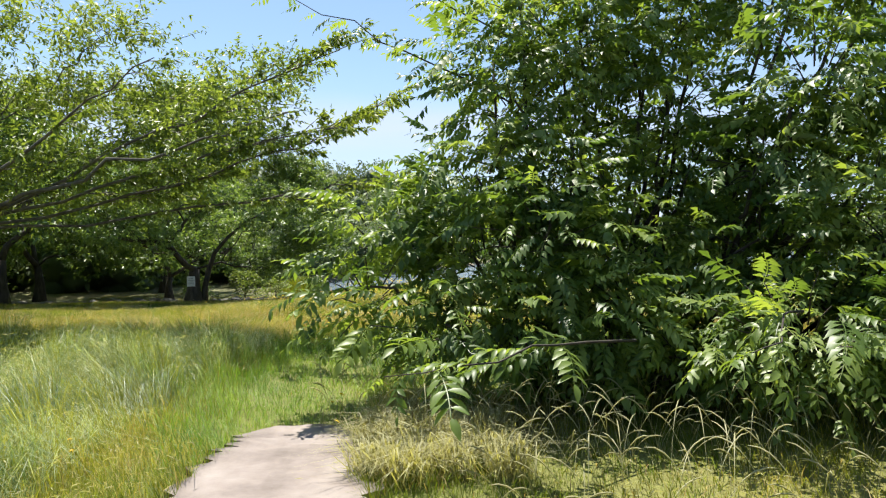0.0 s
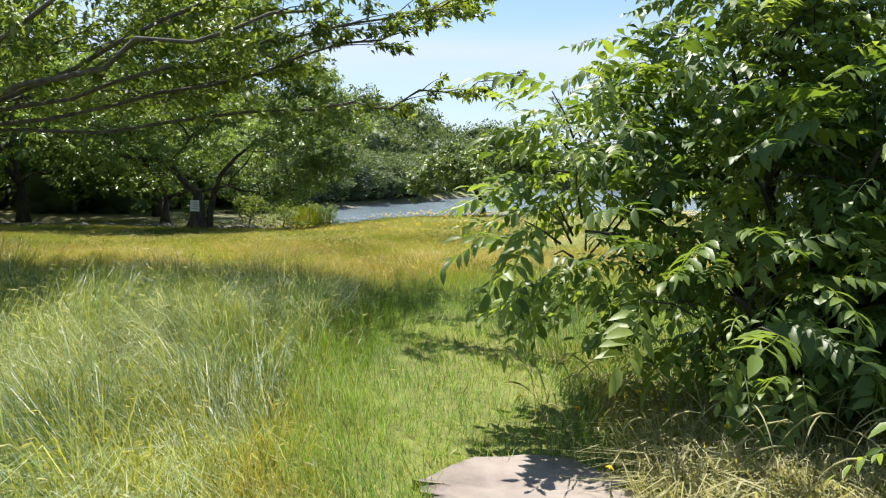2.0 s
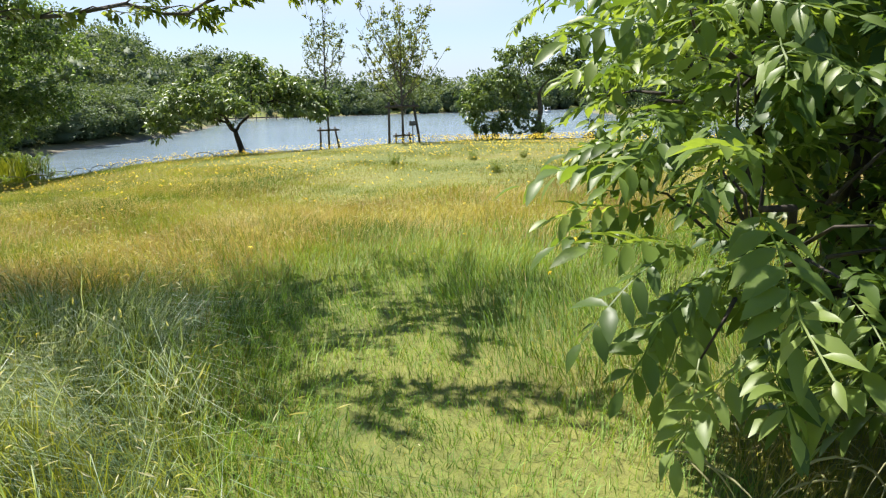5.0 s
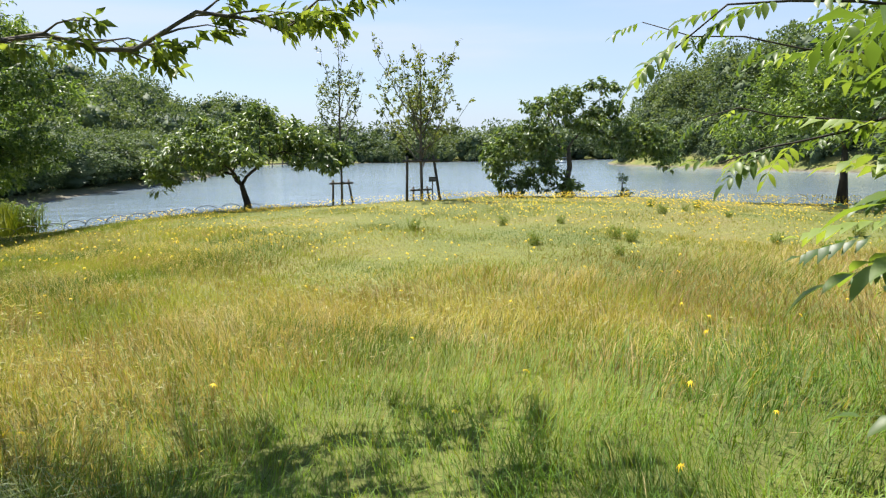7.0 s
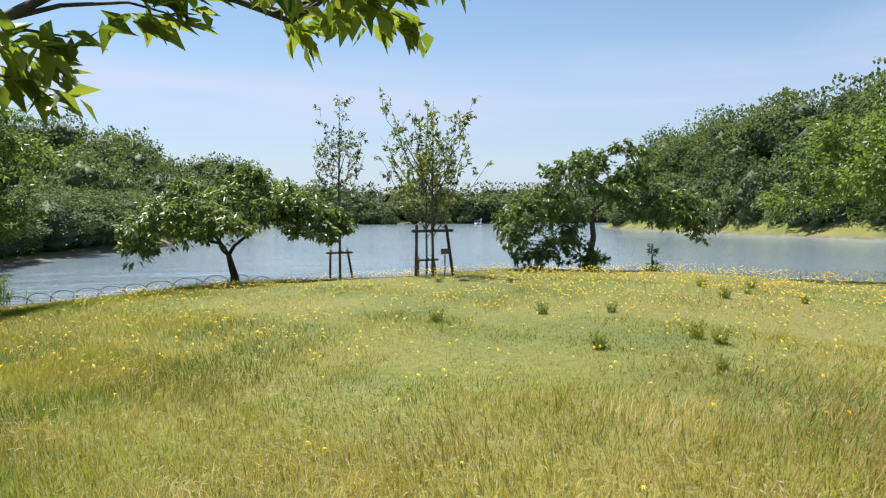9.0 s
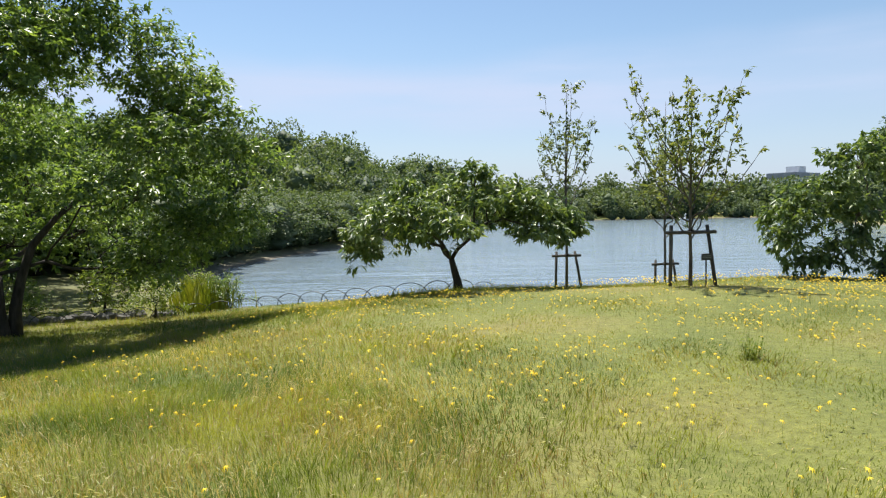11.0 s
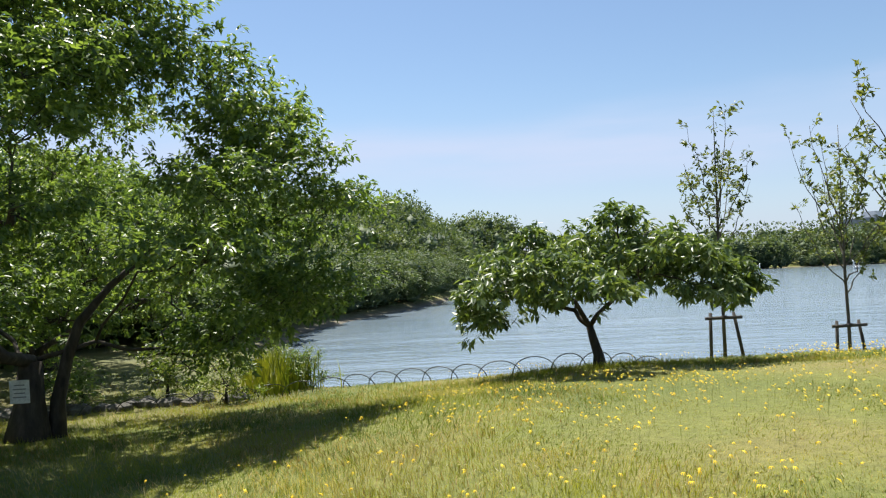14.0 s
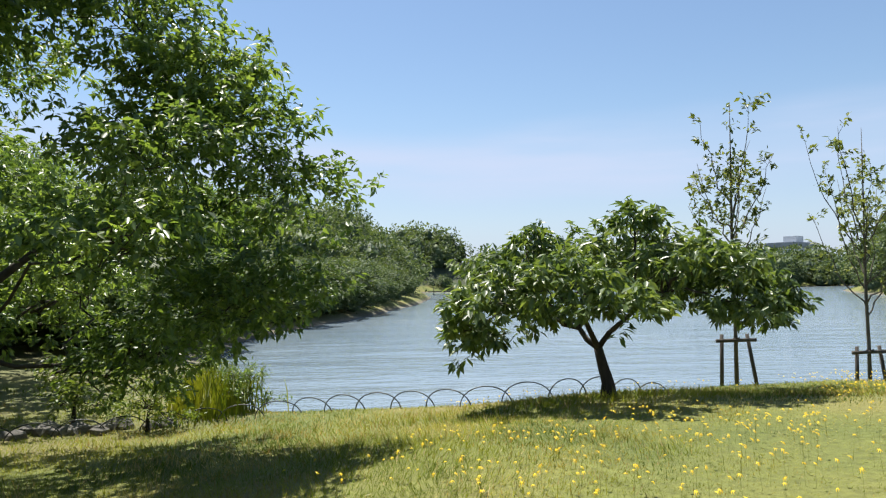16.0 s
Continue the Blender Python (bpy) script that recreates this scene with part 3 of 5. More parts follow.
def support(m, high, wide, label, group):
    """Two leaning posts with a cross rail that hold a young tree."""
    t = thing("tree_support", m, label, "tree stake", group)
    for s, nm, lean in ((-1, "post", 0.05), (1, "post", 0.2)):
        p = Pile()
        p.tube([(s * (wide / 2 + (lean if s > 0 else 0.02) * 0.6), 0, -0.15), (s * (wide / 2 - lean * 0.4), 0, high)], [0.038, 0.036], 10)
        part(nm, p.mesh("post", STAKE, True), t)
    p = Pile()
    p.tube([(-wide / 2 - 0.12, -0.05, high * 0.88), (wide / 2 + 0.08, -0.05, high * 0.885)], [0.036, 0.036], 10)
    part("cross_rail", p.mesh("cross_rail", STAKE, True), t)
    p = Pile()
    for k in range(3):
        p.tube([(0.055 * math.cos(a), -0.01 + 0.075 * math.sin(a), high * 0.88 + (k - 1) * 0.02 + 0.006 * a) for a in np.linspace(0, 6.1, 12)], [0.009] * 12, 5)
    part("rope", p.mesh("rope", ROPE), t, "dark palm rope round the trunk")
    return t


for seed, (sx, sy), high, wide, args, turn in ((21, (3.22, 31.3), 1.0, 0.62, (5.6, 2.7, 1.05, 10, 12), 0),
                                               (22, (6.1, 31.4), 1.0, 0.62, (5.45, 2.0, 1.35, 13, 12), 5),
                                               (23, (4.2, 25.6), 1.22, 0.84, (4.15, 1.15, 1.4, 17, 12), 0)):
    w, c = sapling(seed, *args)
    tree("young_tree", pose(sx, sy, gz(sx, sy)), "slender young tree with thin upright branches, tied to stakes", "young tree", w, c, PALE_BARK, SAPLING_LEAF, "staked young trees by the lake")
    support(pose(sx, sy - 0.02, gz(sx, sy), 0, 0, turn), high, wide, "weathered round wooden stakes with a cross rail", "tree supports by the lake")

# little dark name board beside the vase-shaped sapling
t = thing("name_board", pose(4.48, 25.5, gz(4.48, 25.5), 0, 0, 15), "small dark name board on a thin stake in the grass", "sign")
part("stake", box(0.025, 0.02, 0.62, (0, 0, 0.27), 0.003), t, mats=STAKE)
b = part("board", box(0.26, 0.02, 0.13, (0, -0.022, 0.58), 0.004), t, mats=SIGN_DARK)
part("lettering", box(0.2, 0.004, 0.012, (0, -0.035, 0.60)), b, "faded bar of writing", INK)
part("lettering", box(0.2, 0.004, 0.012, (0, -0.035, 0.565)), b, "faded bar of writing", INK)

# large tree of the grove, nearest the meadow
BIG = [(0, 0, -0.2), (0.05, 0, 0.6), (0.08, 0, 1.3)]
cl = masses(31, 40, 4.8, 3.7, 1.9, 8.0, 1.15, 0.42, 0.4) + [(3.1, 0, 5.8, 1.1, 1.0, 0.6), (3.6, 0.3, 4.5, 1.1, 1.0, 0.6), (4.4, 0, 4.4, 1.0, 1.0, 0.55), (2.2, -0.6, 6.9, 1.0, 0.9, 0.5), (1.4, -1.2, 5.6, 1.1, 1.0, 0.5), (4.7, -0.2, 2.3, 1.1, 1.0, 0.6), (5.0, 0.3, 3.6, 1.1, 1.0, 0.6), (3.9, 0, 5.1, 1.1, 1.1, 0.5), (3.2, 0.6, 1.5, 1.0, 0.9, 0.55),
                                                   (2.5, 0.2, 6.4, 1.1, 1.0, 0.55), (1.6, 0, 7.6, 1.2, 1.1, 0.7), (2.6, 1.5, 1.2, 0.9, 0.9, 0.5)]
w, c = grow(32, BIG, 0.24, cl, 6000, 15, 0.125, 0.44, 0.5, 0.38, 0.3, limb_r=0.5, sub=7, pad=0.55)
w.tube([(0.35, 0.25, -0.2), (0.38, 0.25, 0.6), (0.56, 0.22, 1.3), (0.75, 0.3, 1.9), (1.2, 0.5, 2.5), (1.9, 0.6, 3.1), (2.7, 0.6, 3.5)], [0.17, 0.12, 0.1, 0.08, 0.06, 0.04, 0.015], 8)
big_tree = tree("grove_tree", pose(-10.03, 27.34, gz(-10.03, 27.34)), "large spreading dark-barked tree at the edge of the grove", "tree", w, c, BARK, GROVE_LEAF, "trees of the shady grove")
t = thing("notice", pose(-9.98, 27.06, gz(-9.98, 27.06) + 0.62, 4, 0, 8), "small weathered white notice fixed to a tree trunk", "sign")
b = part("plate", box(0.3, 0.012, 0.38, (0, 0, 0.2), 0.004), t, mats=SIGN_WHITE)
for k in range(4):
    part("writing", box(0.2 if k % 2 else 0.16, 0.004, 0.02, (0, -0.009, 0.31 - k * 0.065)), b, "grey bar of faded writing", INK)

w, c = grow(33, [(0, 0, -0.2), (0.05, 0, 0.8), (-0.05, 0, 1.6)], 0.22, masses(34, 26, 4.8, 4.8, 2.0, 7.2, 1.5), 1700, 11, 0.25, 0.4, 0.6, 0.45, 0.4, limb_r=0.6)
second = tree("grove_tree", pose(-16.5, 40, gz(-16.5, 40)), "spreading dark-barked tree in the shady grove", "tree", w, c, BARK, GROVE_LEAF, "trees of the shady grove")
rng = np.random.default_rng(5)
for gx_, gy_, s in ((-17.2, 27.0, 1.0), (-23, 22, 1.05), (-25, 31, 1.1), (-13.8, 34.2, 0.75), (-20, 34, 0.95), (-23, 41, 1.05), (-31, 27, 1.1), (-32, 37, 1.15), (-19, 49, 1.1),
                    (-28, 48, 1.2), (-40, 33, 1.2), (-40, 45, 1.2), (-31, 15, 1.1), (-36, 57, 1.25), (-24, 58, 1.2), (-15, 58, 0.9)):
    o = copy_thing(second, pose(gx_, gy_, gz(gx_, gy_), 0, 0, rng.uniform(0, 360)))
    o.scale = (s, s, s * rng.uniform(0.9, 1.1))

# tree beside the path that reaches over it with long, thin, level boughs
LT = (-7.6, 11.2)
cl = [(2.6, -0.2, 2.15, 1.2, 1.0, 0.28), (3.6, -0.6, 2.5, 1.0, 0.8, 0.25), (3.2, -1.6, 3.0, 1.3, 1.0, 0.35), (4.6, -1.6, 3.5, 1.1, 0.9, 0.3),
      (2.0, -2.6, 2.6, 1.2, 1.0, 0.35), (1.0, -1.5, 3.6, 1.3, 1.2, 0.5), (3.0, 0.8, 3.9, 1.3, 1.1, 0.4), (4.6, 0.2, 4.2, 1.2, 1.1, 0.35), (2.0, 0, 4.8, 1.4, 1.3, 0.5), (0.2, -2.2, 4.8, 1.4, 1.2, 0.5),
      (-1.8, -1.8, 3.6, 1.4, 1.3, 0.5), (0.4, -1.8, 2.5, 1.1, 1.0, 0.35),
      (-2.6, 0, 4.6, 1.4, 1.4, 0.6), (1.5, 1.6, 3.9, 1.2, 1.0, 0.35), (-1.0, -3.0, 2.8, 1.3, 1.0, 0.4), (0.6, 2.2, 4.2, 1.2, 1.2, 0.5), (1.2, -0.9, 2.05, 1.0, 0.9, 0.25)]
cl = [(c_[0], c_[1] * 0.6 + 0.9, *c_[2:]) for c_ in cl]
w, c = grow(41, [(0, 0, -0.2), (0.02, -0.02, 0.7), (0.1, -0.05, 1.45), (0.2, -0.05, 1.9)], 0.2, cl, 2100, 14, 0.095, 0.42, 0.45, 0.42, 0.2, limb_r=0.45, sub=6,
            boughs=[([(0.1, -0.05, 1.7), (2.8, -0.5, 2.3), (5.0, -0.6, 2.8), (6.4, -0.5, 3.2)], 0.03, 0.8, 0.03),
                    ([(0.1, -0.05, 1.7), (2.5, 0.0, 2.05), (4.3, 0.2, 2.6), (5.7, 0.2, 3.05), (6.7, 0.2, 3.5)], 0.03, 0.85, 0.025),
                    ([(0.1, -0.05, 1.7), (3.0, -0.8, 2.7), (5.0, -1.2, 3.4), (6.3, -1.4, 4.0)], 0.03, 0.8, 0.03),
                    ([(0.1, -0.05, 1.6), (2.6, 0.3, 1.85), (4.7, 0.5, 2.15), (5.6, 0.5, 2.12), (6.2, 0.5, 2.3), (6.8, 0.5, 2.52)], 0.026, 0.42, 0.03),
                    ([(0.1, -0.05, 1.7), (2.4, -1.0, 2.3), (4.4, -1.4, 2.75), (5.6, -1.2, 3.2)], 0.04, 0.45, 0.05),
                    ([(0.1, -0.05, 1.7), (1.6, -1.4, 2.3), (3.0, -2.0, 2.9), (4.2, -2.2, 3.7)], 0.04, 0.45, 0.05)])
tree("overhanging_tree", pose(*LT, gz(*LT)), "light green feathery tree with long level boughs over the meadow", "tree", w, c, PALE_BARK, FEATHER_LEAF)


# ---- walnut-like sapling thicket beside the path ----
def frond(rng, pairs=6, length=0.42, fine=False):
    """A feathered leaf: a drooping rachis along +x with paired leaflets."""
    v, f = [], []
    for i in range(pairs + 2):
        q = i / (pairs + 1)
        v += [(q * length, 0.003 + 0.05 * length * math.sin(3 * q + pairs), -0.32 * length * q * q), (q * length, -0.003 + 0.05 * length * math.sin(3 * q + pairs), -0.32 * length * q * q)]
        if i:
            k = 2 * i
            f += [(k - 2, k - 1, k + 1), (k - 2, k + 1, k)]
    for i in range(1, pairs + 2):
        for side in ((1, -1) if i <= pairs else (0,)):
            root = 2 * i + (1 if side < 0 else 0)
            at = np.array(v[root])
            L = length * (0.33 if side else 0.38) * rng.uniform(0.85, 1.15) * (0.75 + 0.25 * math.sin(math.pi * i / (pairs + 1)))
            d = np.array([0.55 if side else 1.0, side * 0.85 + rng.normal(0, 0.15), -0.55 + rng.normal(0, 0.28)])
            d /= np.linalg.norm(d)
            sd = np.cross(d, (0, 0, 1.0))
            sd /= np.linalg.norm(sd)
            up = np.cross(sd, d)
            W = L * (0.2 if fine else 0.25) * rng.uniform(0.85, 1.15)
            if fine:
                k = len(v)
                for q, wd, rise in ((0.2, 0.72, 0.03), (0.48, 1.0, 0.05), (0.76, 0.66, 0.02)):
                    c_ = at + d * L * q + up * L * rise - np.array([0, 0, 0.12 * L * q * q])
                    v += [tuple(c_ + sd * W * wd + up * W * 0.3 * wd), tuple(c_), tuple(c_ - sd * W * wd + up * W * 0.3 * wd)]
                v.append(tuple(at + d * L - np.array([0, 0, 0.14 * L])))
                f += [(root, k, k + 1), (root, k + 1, k + 2), (k + 6, k + 9, k + 7), (k + 7, k + 9, k + 8)]
                for r_ in (k, k + 3):
                    f += [(r_, r_ + 3, r_ + 4), (r_, r_ + 4, r_ + 1), (r_ + 1, r_ + 4, r_ + 5), (r_ + 1, r_ + 5, r_ + 2)]
                continue
            mid, tip = at + d * L * 0.48 + up * L * 0.05, at + d * L - np.array([0, 0, 0.12 * L])
            k = len(v)
            v += [tuple(mid + sd * W + up * W * 0.25), tuple(tip), tuple(mid - sd * W + up * W * 0.25), tuple(mid)]
            f += [(root, k, k + 3), (k, k + 1, k + 3), (k + 3, k + 1, k + 2), (root, k + 3, k + 2)]
    p = Pile()
    p.add(v, f)
    return p


rng = np.random.default_rng(51)
TH = (1.3, 8.0)
TZ = gz(*TH)
thicket = thing("roadside_sapling", pose(*TH, TZ), "dense bushy sapling with feathered drooping leaves beside the path", "tree")
LINE = np.array([(t_[1][0], t_[1][1]) for t_ in PATH])
mass = [(-1.2, -0.35, 1.85, 0.7, 0.7, 0.5), (-0.8, -0.7, 1.35, 0.8, 0.7, 0.5), (-1.9, -0.9, 1.05, 0.8, 0.75, 0.5), (-1.85, -0.6, 1.6, 0.75, 0.7, 0.4), (-1.2, -1.4, 0.75, 0.8, 0.7, 0.45), (-0.9, -0.4, 2.1, 0.9, 0.8, 0.5), (-0.5, -0.1, 2.9, 0.8, 0.8, 0.5),
        (-0.7, 0.2, 3.4, 0.75, 0.75, 0.5), (-0.4, 0.4, 4.1, 0.75, 0.75, 0.5), (0.1, 0.3, 3.6, 0.8, 0.8, 0.5), (0.3, 0.6, 4.4, 0.8, 0.8, 0.5), (1.0, 0.3, 3.5, 0.8, 0.8, 0.5)]
for row, (py, pz, x0_, n_) in enumerate(((-2.0, 0.7, 1.5, 4), (-1.4, 0.85, -0.2, 6), (-0.6, 0.6, -0.6, 6), (-1.15, 1.5, -0.3, 6), (-0.3, 2.2, 0.0, 6), (0.3, 3.0, 0.3, 5), (0.75, 3.9, 0.5, 5), (1.1, 4.8, 0.9, 4), (0.9, 1.4, 0.2, 5), (1.1, 2.6, 0.6, 4))):
    for i in range(n_):
        mass.append((x0_ + 0.92 * i + rng.normal(0, 0.15), py - (0.95 if i > 1 and pz > 2 else 0.0) + rng.normal(0, 0.2), pz + rng.normal(0, 0.18), 0.85, 0.85, 0.55))
proto = [frond(rng, n, ln) for n, ln in ((5, 0.38), (4, 0.34), (6, 0.44), (3, 0.27))]
proto_me = [frond(rng, n, ln, True).mesh("frond", FROND_PART, True) for n, ln in ((5, 0.38), (4, 0.34), (6, 0.44), (3, 0.27))]
near_fronds, rest, twigs = 0, Pile(), Pile()
mass.sort(key=lambda c_: c_[0] + 0.4 * c_[1])
for c_ in mass:
    ctr, rad = np.array(c_[:3]), np.array(c_[3:])
    root = np.array([0.5 * np.clip(ctr[0], -0.6, 2.4), 0.3 * ctr[1], -0.1])
    wood = Pile()
    wood.tube(curve_pts(root, ctr, 0.15, 0.06, 8, rng), np.linspace(0.035, 0.012, 8), 6)
    count = int(165 * (rad[0] * rad[1] * rad[2]) ** 0.6 / 0.7)
    for j in range(count):
        u = rng.normal(0, 1, 3)
        u /= np.linalg.norm(u)
        pos = ctr + u * rad * rng.uniform(0.35, 1.08)
        if pos[2] < 0.2:
            continue
        wpos = pos[:2] + np.array(TH)
        tip_x, tip_y = wpos + 0.36 * u[:2]
        if pos[2] < 3.1 and (tip_x + 2.28 < (0.66 if pos[2] > 0.95 else 0.95) * (tip_y - 5.95) or tip_x + 1.92 < 1.0 * (tip_y - 7.2)):
            continue
        if np.hypot(*(LINE - wpos).T).min() < 0.8 and pos[2] < 2.6:
            continue
        if wpos[0] < -0.35 + 0.2 * (6 - wpos[1]) and wpos[1] < 6.1 and pos[2] > 0.35:
            continue
        yaw = math.degrees(math.atan2(u[1] * rad[1] + 0.001, u[0] * rad[0])) + rng.normal(0, 35)
        mt = pose(*pos, rng.normal(0, 18), 2 - 24 * u[2] + rng.normal(0, 16), yaw) @ Matrix.Scale(rng.uniform(0.65, 1.0), 4)
        k = rng.integers(0, 4)
        beside = np.hypot(*(LINE - wpos).T).min() < 2.3
        front = beside or pos[1] < -1.7
        if front and near_fronds < 240 and (beside or rng.random() < 0.35):
            o = part("frond", proto_me[k], thicket)
            o.matrix_basis = mt
            near_fronds += 1
        else:
            mm = np.array(mt)
            v = np.concatenate(proto[k].v)
            rest.add(v @ mm[:3, :3].T + mm[:3, 3], np.concatenate(proto[k].f))
        if j % 9 == 0:
            twigs.tube(curve_pts(ctr * 0.6 + pos * 0.4 - np.array([0, 0, 0.1]), pos, 0.03, 0.01, 3, rng), [0.009, 0.006, 0.004], 3)
    part("stem", wood.mesh("stem", BARK, True), thicket, "thin dark stem")
# long thin boughs that reach out of the thicket
for line in (((-0.5, 0.1, 2.9), (-1.9, 0.2, 3.65), (-3.2, 0.3, 4.3)), ((-0.4, 0.3, 3.6), (-1.3, 0.3, 4.1), (-2.3, 0.3, 4.7)), ((0.3, 0.6, 1.8), (-0.6, 1.2, 2.15), (-1.5, 1.5, 2.05)), ((0.6, 0.9, 1.4), (-0.2, 1.6, 1.75), (-0.75, 2.0, 1.55)),
             ((1.0, 1.2, 1.6), (0.5, 2.4, 2.15), (-0.4, 3.1, 2.4)), ((1.0, 1.2, 1.3), (0.6, 2.4, 1.75), (-0.1, 3.0, 1.85)),
             ((0.2, -2.2, 0.7), (-0.6, -2.9, 0.75), (-1.5, -3.25, 0.6)), ((1.4, -2.2, 0.9), (0.9, -3.0, 0.95), (0.5, -3.6, 0.75)), ((2.2, -2.2, 1.1), (2.0, -3.0, 1.25), (1.8, -3.7, 1.1))):
    wood = Pile()
    bend = np.array([[np.interp(q, [0, 0.5, 1], [p_[i] for p_ in line]) for i in range(3)] for q in np.linspace(0, 1, 9)])
    bend[1:] += rng.normal(0, 0.03, (8, 3))
    wood.tube(bend, np.linspace(0.012, 0.003, 9), 5)
    part("stem", wood.mesh("stem", BARK, True), thicket, "thin dark stem")
    for q in np.linspace(0.3, 1.0, 13):
        at = [np.interp(q, np.linspace(0, 1, 9), bend[:, i]) for i in range(3)]
        d_ = np.array(line[2]) - np.array(line[1])
        o = part("frond", proto_me[rng.integers(0, 4)], thicket)
        o.matrix_basis = pose(*at, rng.normal(0, 15), 10 + rng.normal(0, 12), math.degrees(math.atan2(d_[1], d_[0])) + rng.normal(0, 40)) @ Matrix.Scale(rng.uniform(0.6, 0.95) * (0.78 if line[2][2] > 1.5 else 1.0), 4)
tagged(part("brushwood", twigs.mesh("brushwood", BARK), thicket, "thin dark leafy twigs"), kind="stuff")
tagged(part("foliage", rest.mesh("foliage", FROND_LEAF), thicket, "dense green feathered leaves"), kind="stuff")

# ---- woods round the lake ----
def wood_crown(rng, rad, high, n, size):
    """A far tree's crown: a lumpy dome of leaf sprays round a darker heart."""
    p = Pile()
    u = rng.normal(0, 1, (n, 3))
    u[:, 2] = np.abs(u[:, 2]) * 1.0 - 0.35
    u /= np.linalg.norm(u, axis=1)[:, None]
    lump = 1 + 0.2 * np.sin(u[:, 0] * 6 + rng.random() * 6) * np.sin(u[:, 1] * 6 + rng.random() * 6) + 0.12 * np.sin(u[:, 2] * 9) + rng.normal(0, 0.06, n)
    b = u * lump[:, None] * np.array([rad, rad, high * 0.55]) + np.array([0, 0, high * 0.5])
    v, f = leaf_tris(b, u + rng.normal(0, 0.8, (n, 3)), size, 0.75, rng, 0.35, 0.3)
    p.add(v, f)
    k = 10
    for i in range(k):
        a, h = i * 2.4, 0.15 + 0.7 * i / k
        q = math.sin(math.pi * min(0.95, h + 0.1)) * rad * 0.75
        c = np.array([q * 0.35 * math.cos(a), q * 0.35 * math.sin(a), high * h])
        s = rad * 0.5
        o = np.array([(1, 0, 0), (-1, 0, 0), (0, 1, 0), (0, -1, 0), (0, 0, 0.8), (0, 0, -0.8)]) * s
        p.add(c + o, [(0, 2, 4), (2, 1, 4), (1, 3, 4), (3, 0, 4), (2, 0, 5), (1, 2, 5), (3, 1, 5), (0, 3, 5)])
    return p


rng = np.random.default_rng(61)
protos = []
for k in range(3):
    wc_ = wood_crown(rng, 3.2 + 0.5 * k, 6.5 + k, 4600, 0.33)
    tk = Pile()
    tk.tube([(0, 0, -0.5), (0.1, 0, 1.5), (0, 0.1, 3.5)], [0.2, 0.16, 0.1], 6)
    for a in range(5):
        tk.tube(curve_pts((0, 0, 1.3), (2.2 * math.cos(a * 1.3), 2.2 * math.sin(a * 1.3), 3.5), 0.3, 0.1, 5, rng), np.linspace(0.1, 0.03, 5), 5)
    protos.append((tk, wc_))
spots = []
for i, yy in enumerate(np.linspace(47, 122, 24)):
    edge = float(np.interp(yy, [40, 46.7, 56.6, 66, 81, 117, 160], [-8.5, -9.9, -10.5, -8.7, -4.5, 3, 9]))
    spots.append((edge - 3.2 + rng.normal(0, 0.8), yy + rng.normal(0, 1), 0.5 + 0.22 * rng.random()))
    spots.append((edge - 8.0 + rng.normal(0, 1.2), yy + 2 + rng.normal(0, 1), 0.55 + 0.22 * rng.random()))
first = []
for i, (sx, sy, s) in enumerate(spots):
    k = i % 3
    m = pose(sx, sy, gz(sx, sy) - 0.1, 0, 0, rng.uniform(0, 360))
    if k >= len(first):
        o = tree("shore_tree", m, "bushy dark green tree on the wooded lake shore", "tree", *protos[k], BARK, HAZY_WOOD_LEAF, "trees along the wooded shore")
        first.append(o)
    else:
        o = copy_thing(first[k], m)
    o.scale = (s * 1.1, s * 1.1, s * 0.72)

hill = Pile()
lows = [wood_crown(rng, 4.2, 8.0, 820, 0.55) for _ in range(4)]
coarse = [wood_crown(rng, 4.2, 8.0, 330, 0.85) for _ in range(3)]


def plant_crown(x, y, s, fine=False):
    p = lows[rng.integers(0, 4)] if fine else coarse[rng.integers(0, 3)]
    a = rng.uniform(0, 6.28)
    R = np.array([[math.cos(a), -math.sin(a), 0], [math.sin(a), math.cos(a), 0], [0, 0, 1]]) * np.array([s, s, s * rng.uniform(0.85, 1.2)])[:, None]
    hill.add(np.concatenate(p.v) @ R.T + np.array([x, y, gz(x, y) - 0.6]), np.concatenate(p.f))


for _ in range(290):                                    # hill on the near shore
    yy = rng.uniform(75, 240)
    edge = float(np.interp(yy, [40, 56.6, 66, 81, 117, 160, 250], [-8.5, -10.5, -8.7, -4.5, 3, 9, 14]))
    inland = 5 + 75 * rng.random() ** 1.2
    plant_crown(edge - inland, yy, rng.uniform(0.75, 1.15) * float(np.interp(yy + 0.4 * inland, [80, 150], [0.4, 1.0])), yy < 190)
for _ in range(250):                                    # hill across the water
    yy = rng.uniform(40, 220)
    edge = float(np.interp(yy, [12, 40, 64, 85, 112, 140, 168, 200, 250], [62, 74, 73, 74, 79, 86, 104, 160, 180]))
    plant_crown(edge + 4 + 60 * rng.random() ** 1.4, yy, rng.uniform(0.75, 1.1), 60 < yy < 180)
for _ in range(170):                                    # low growth at the foot of that hill
    yy = rng.uniform(30, 190)
    edge = float(np.interp(yy, [12, 40, 64, 85, 112, 140, 168, 200], [62, 74, 73, 74, 79, 86, 104, 160]))
    plant_crown(edge + 2.0 + 6.5 * rng.random(), yy, rng.uniform(0.35, 0.6))
for _ in range(80):                                     # bushes at the far water's edge
    plant_crown(rng.uniform(10, 175), rng.uniform(254, 258), rng.uniform(0.35, 0.55))
for _ in range(140):                                    # far shore
    plant_crown(rng.uniform(0, 200), rng.uniform(256, 300), rng.uniform(0.8, 1.35))
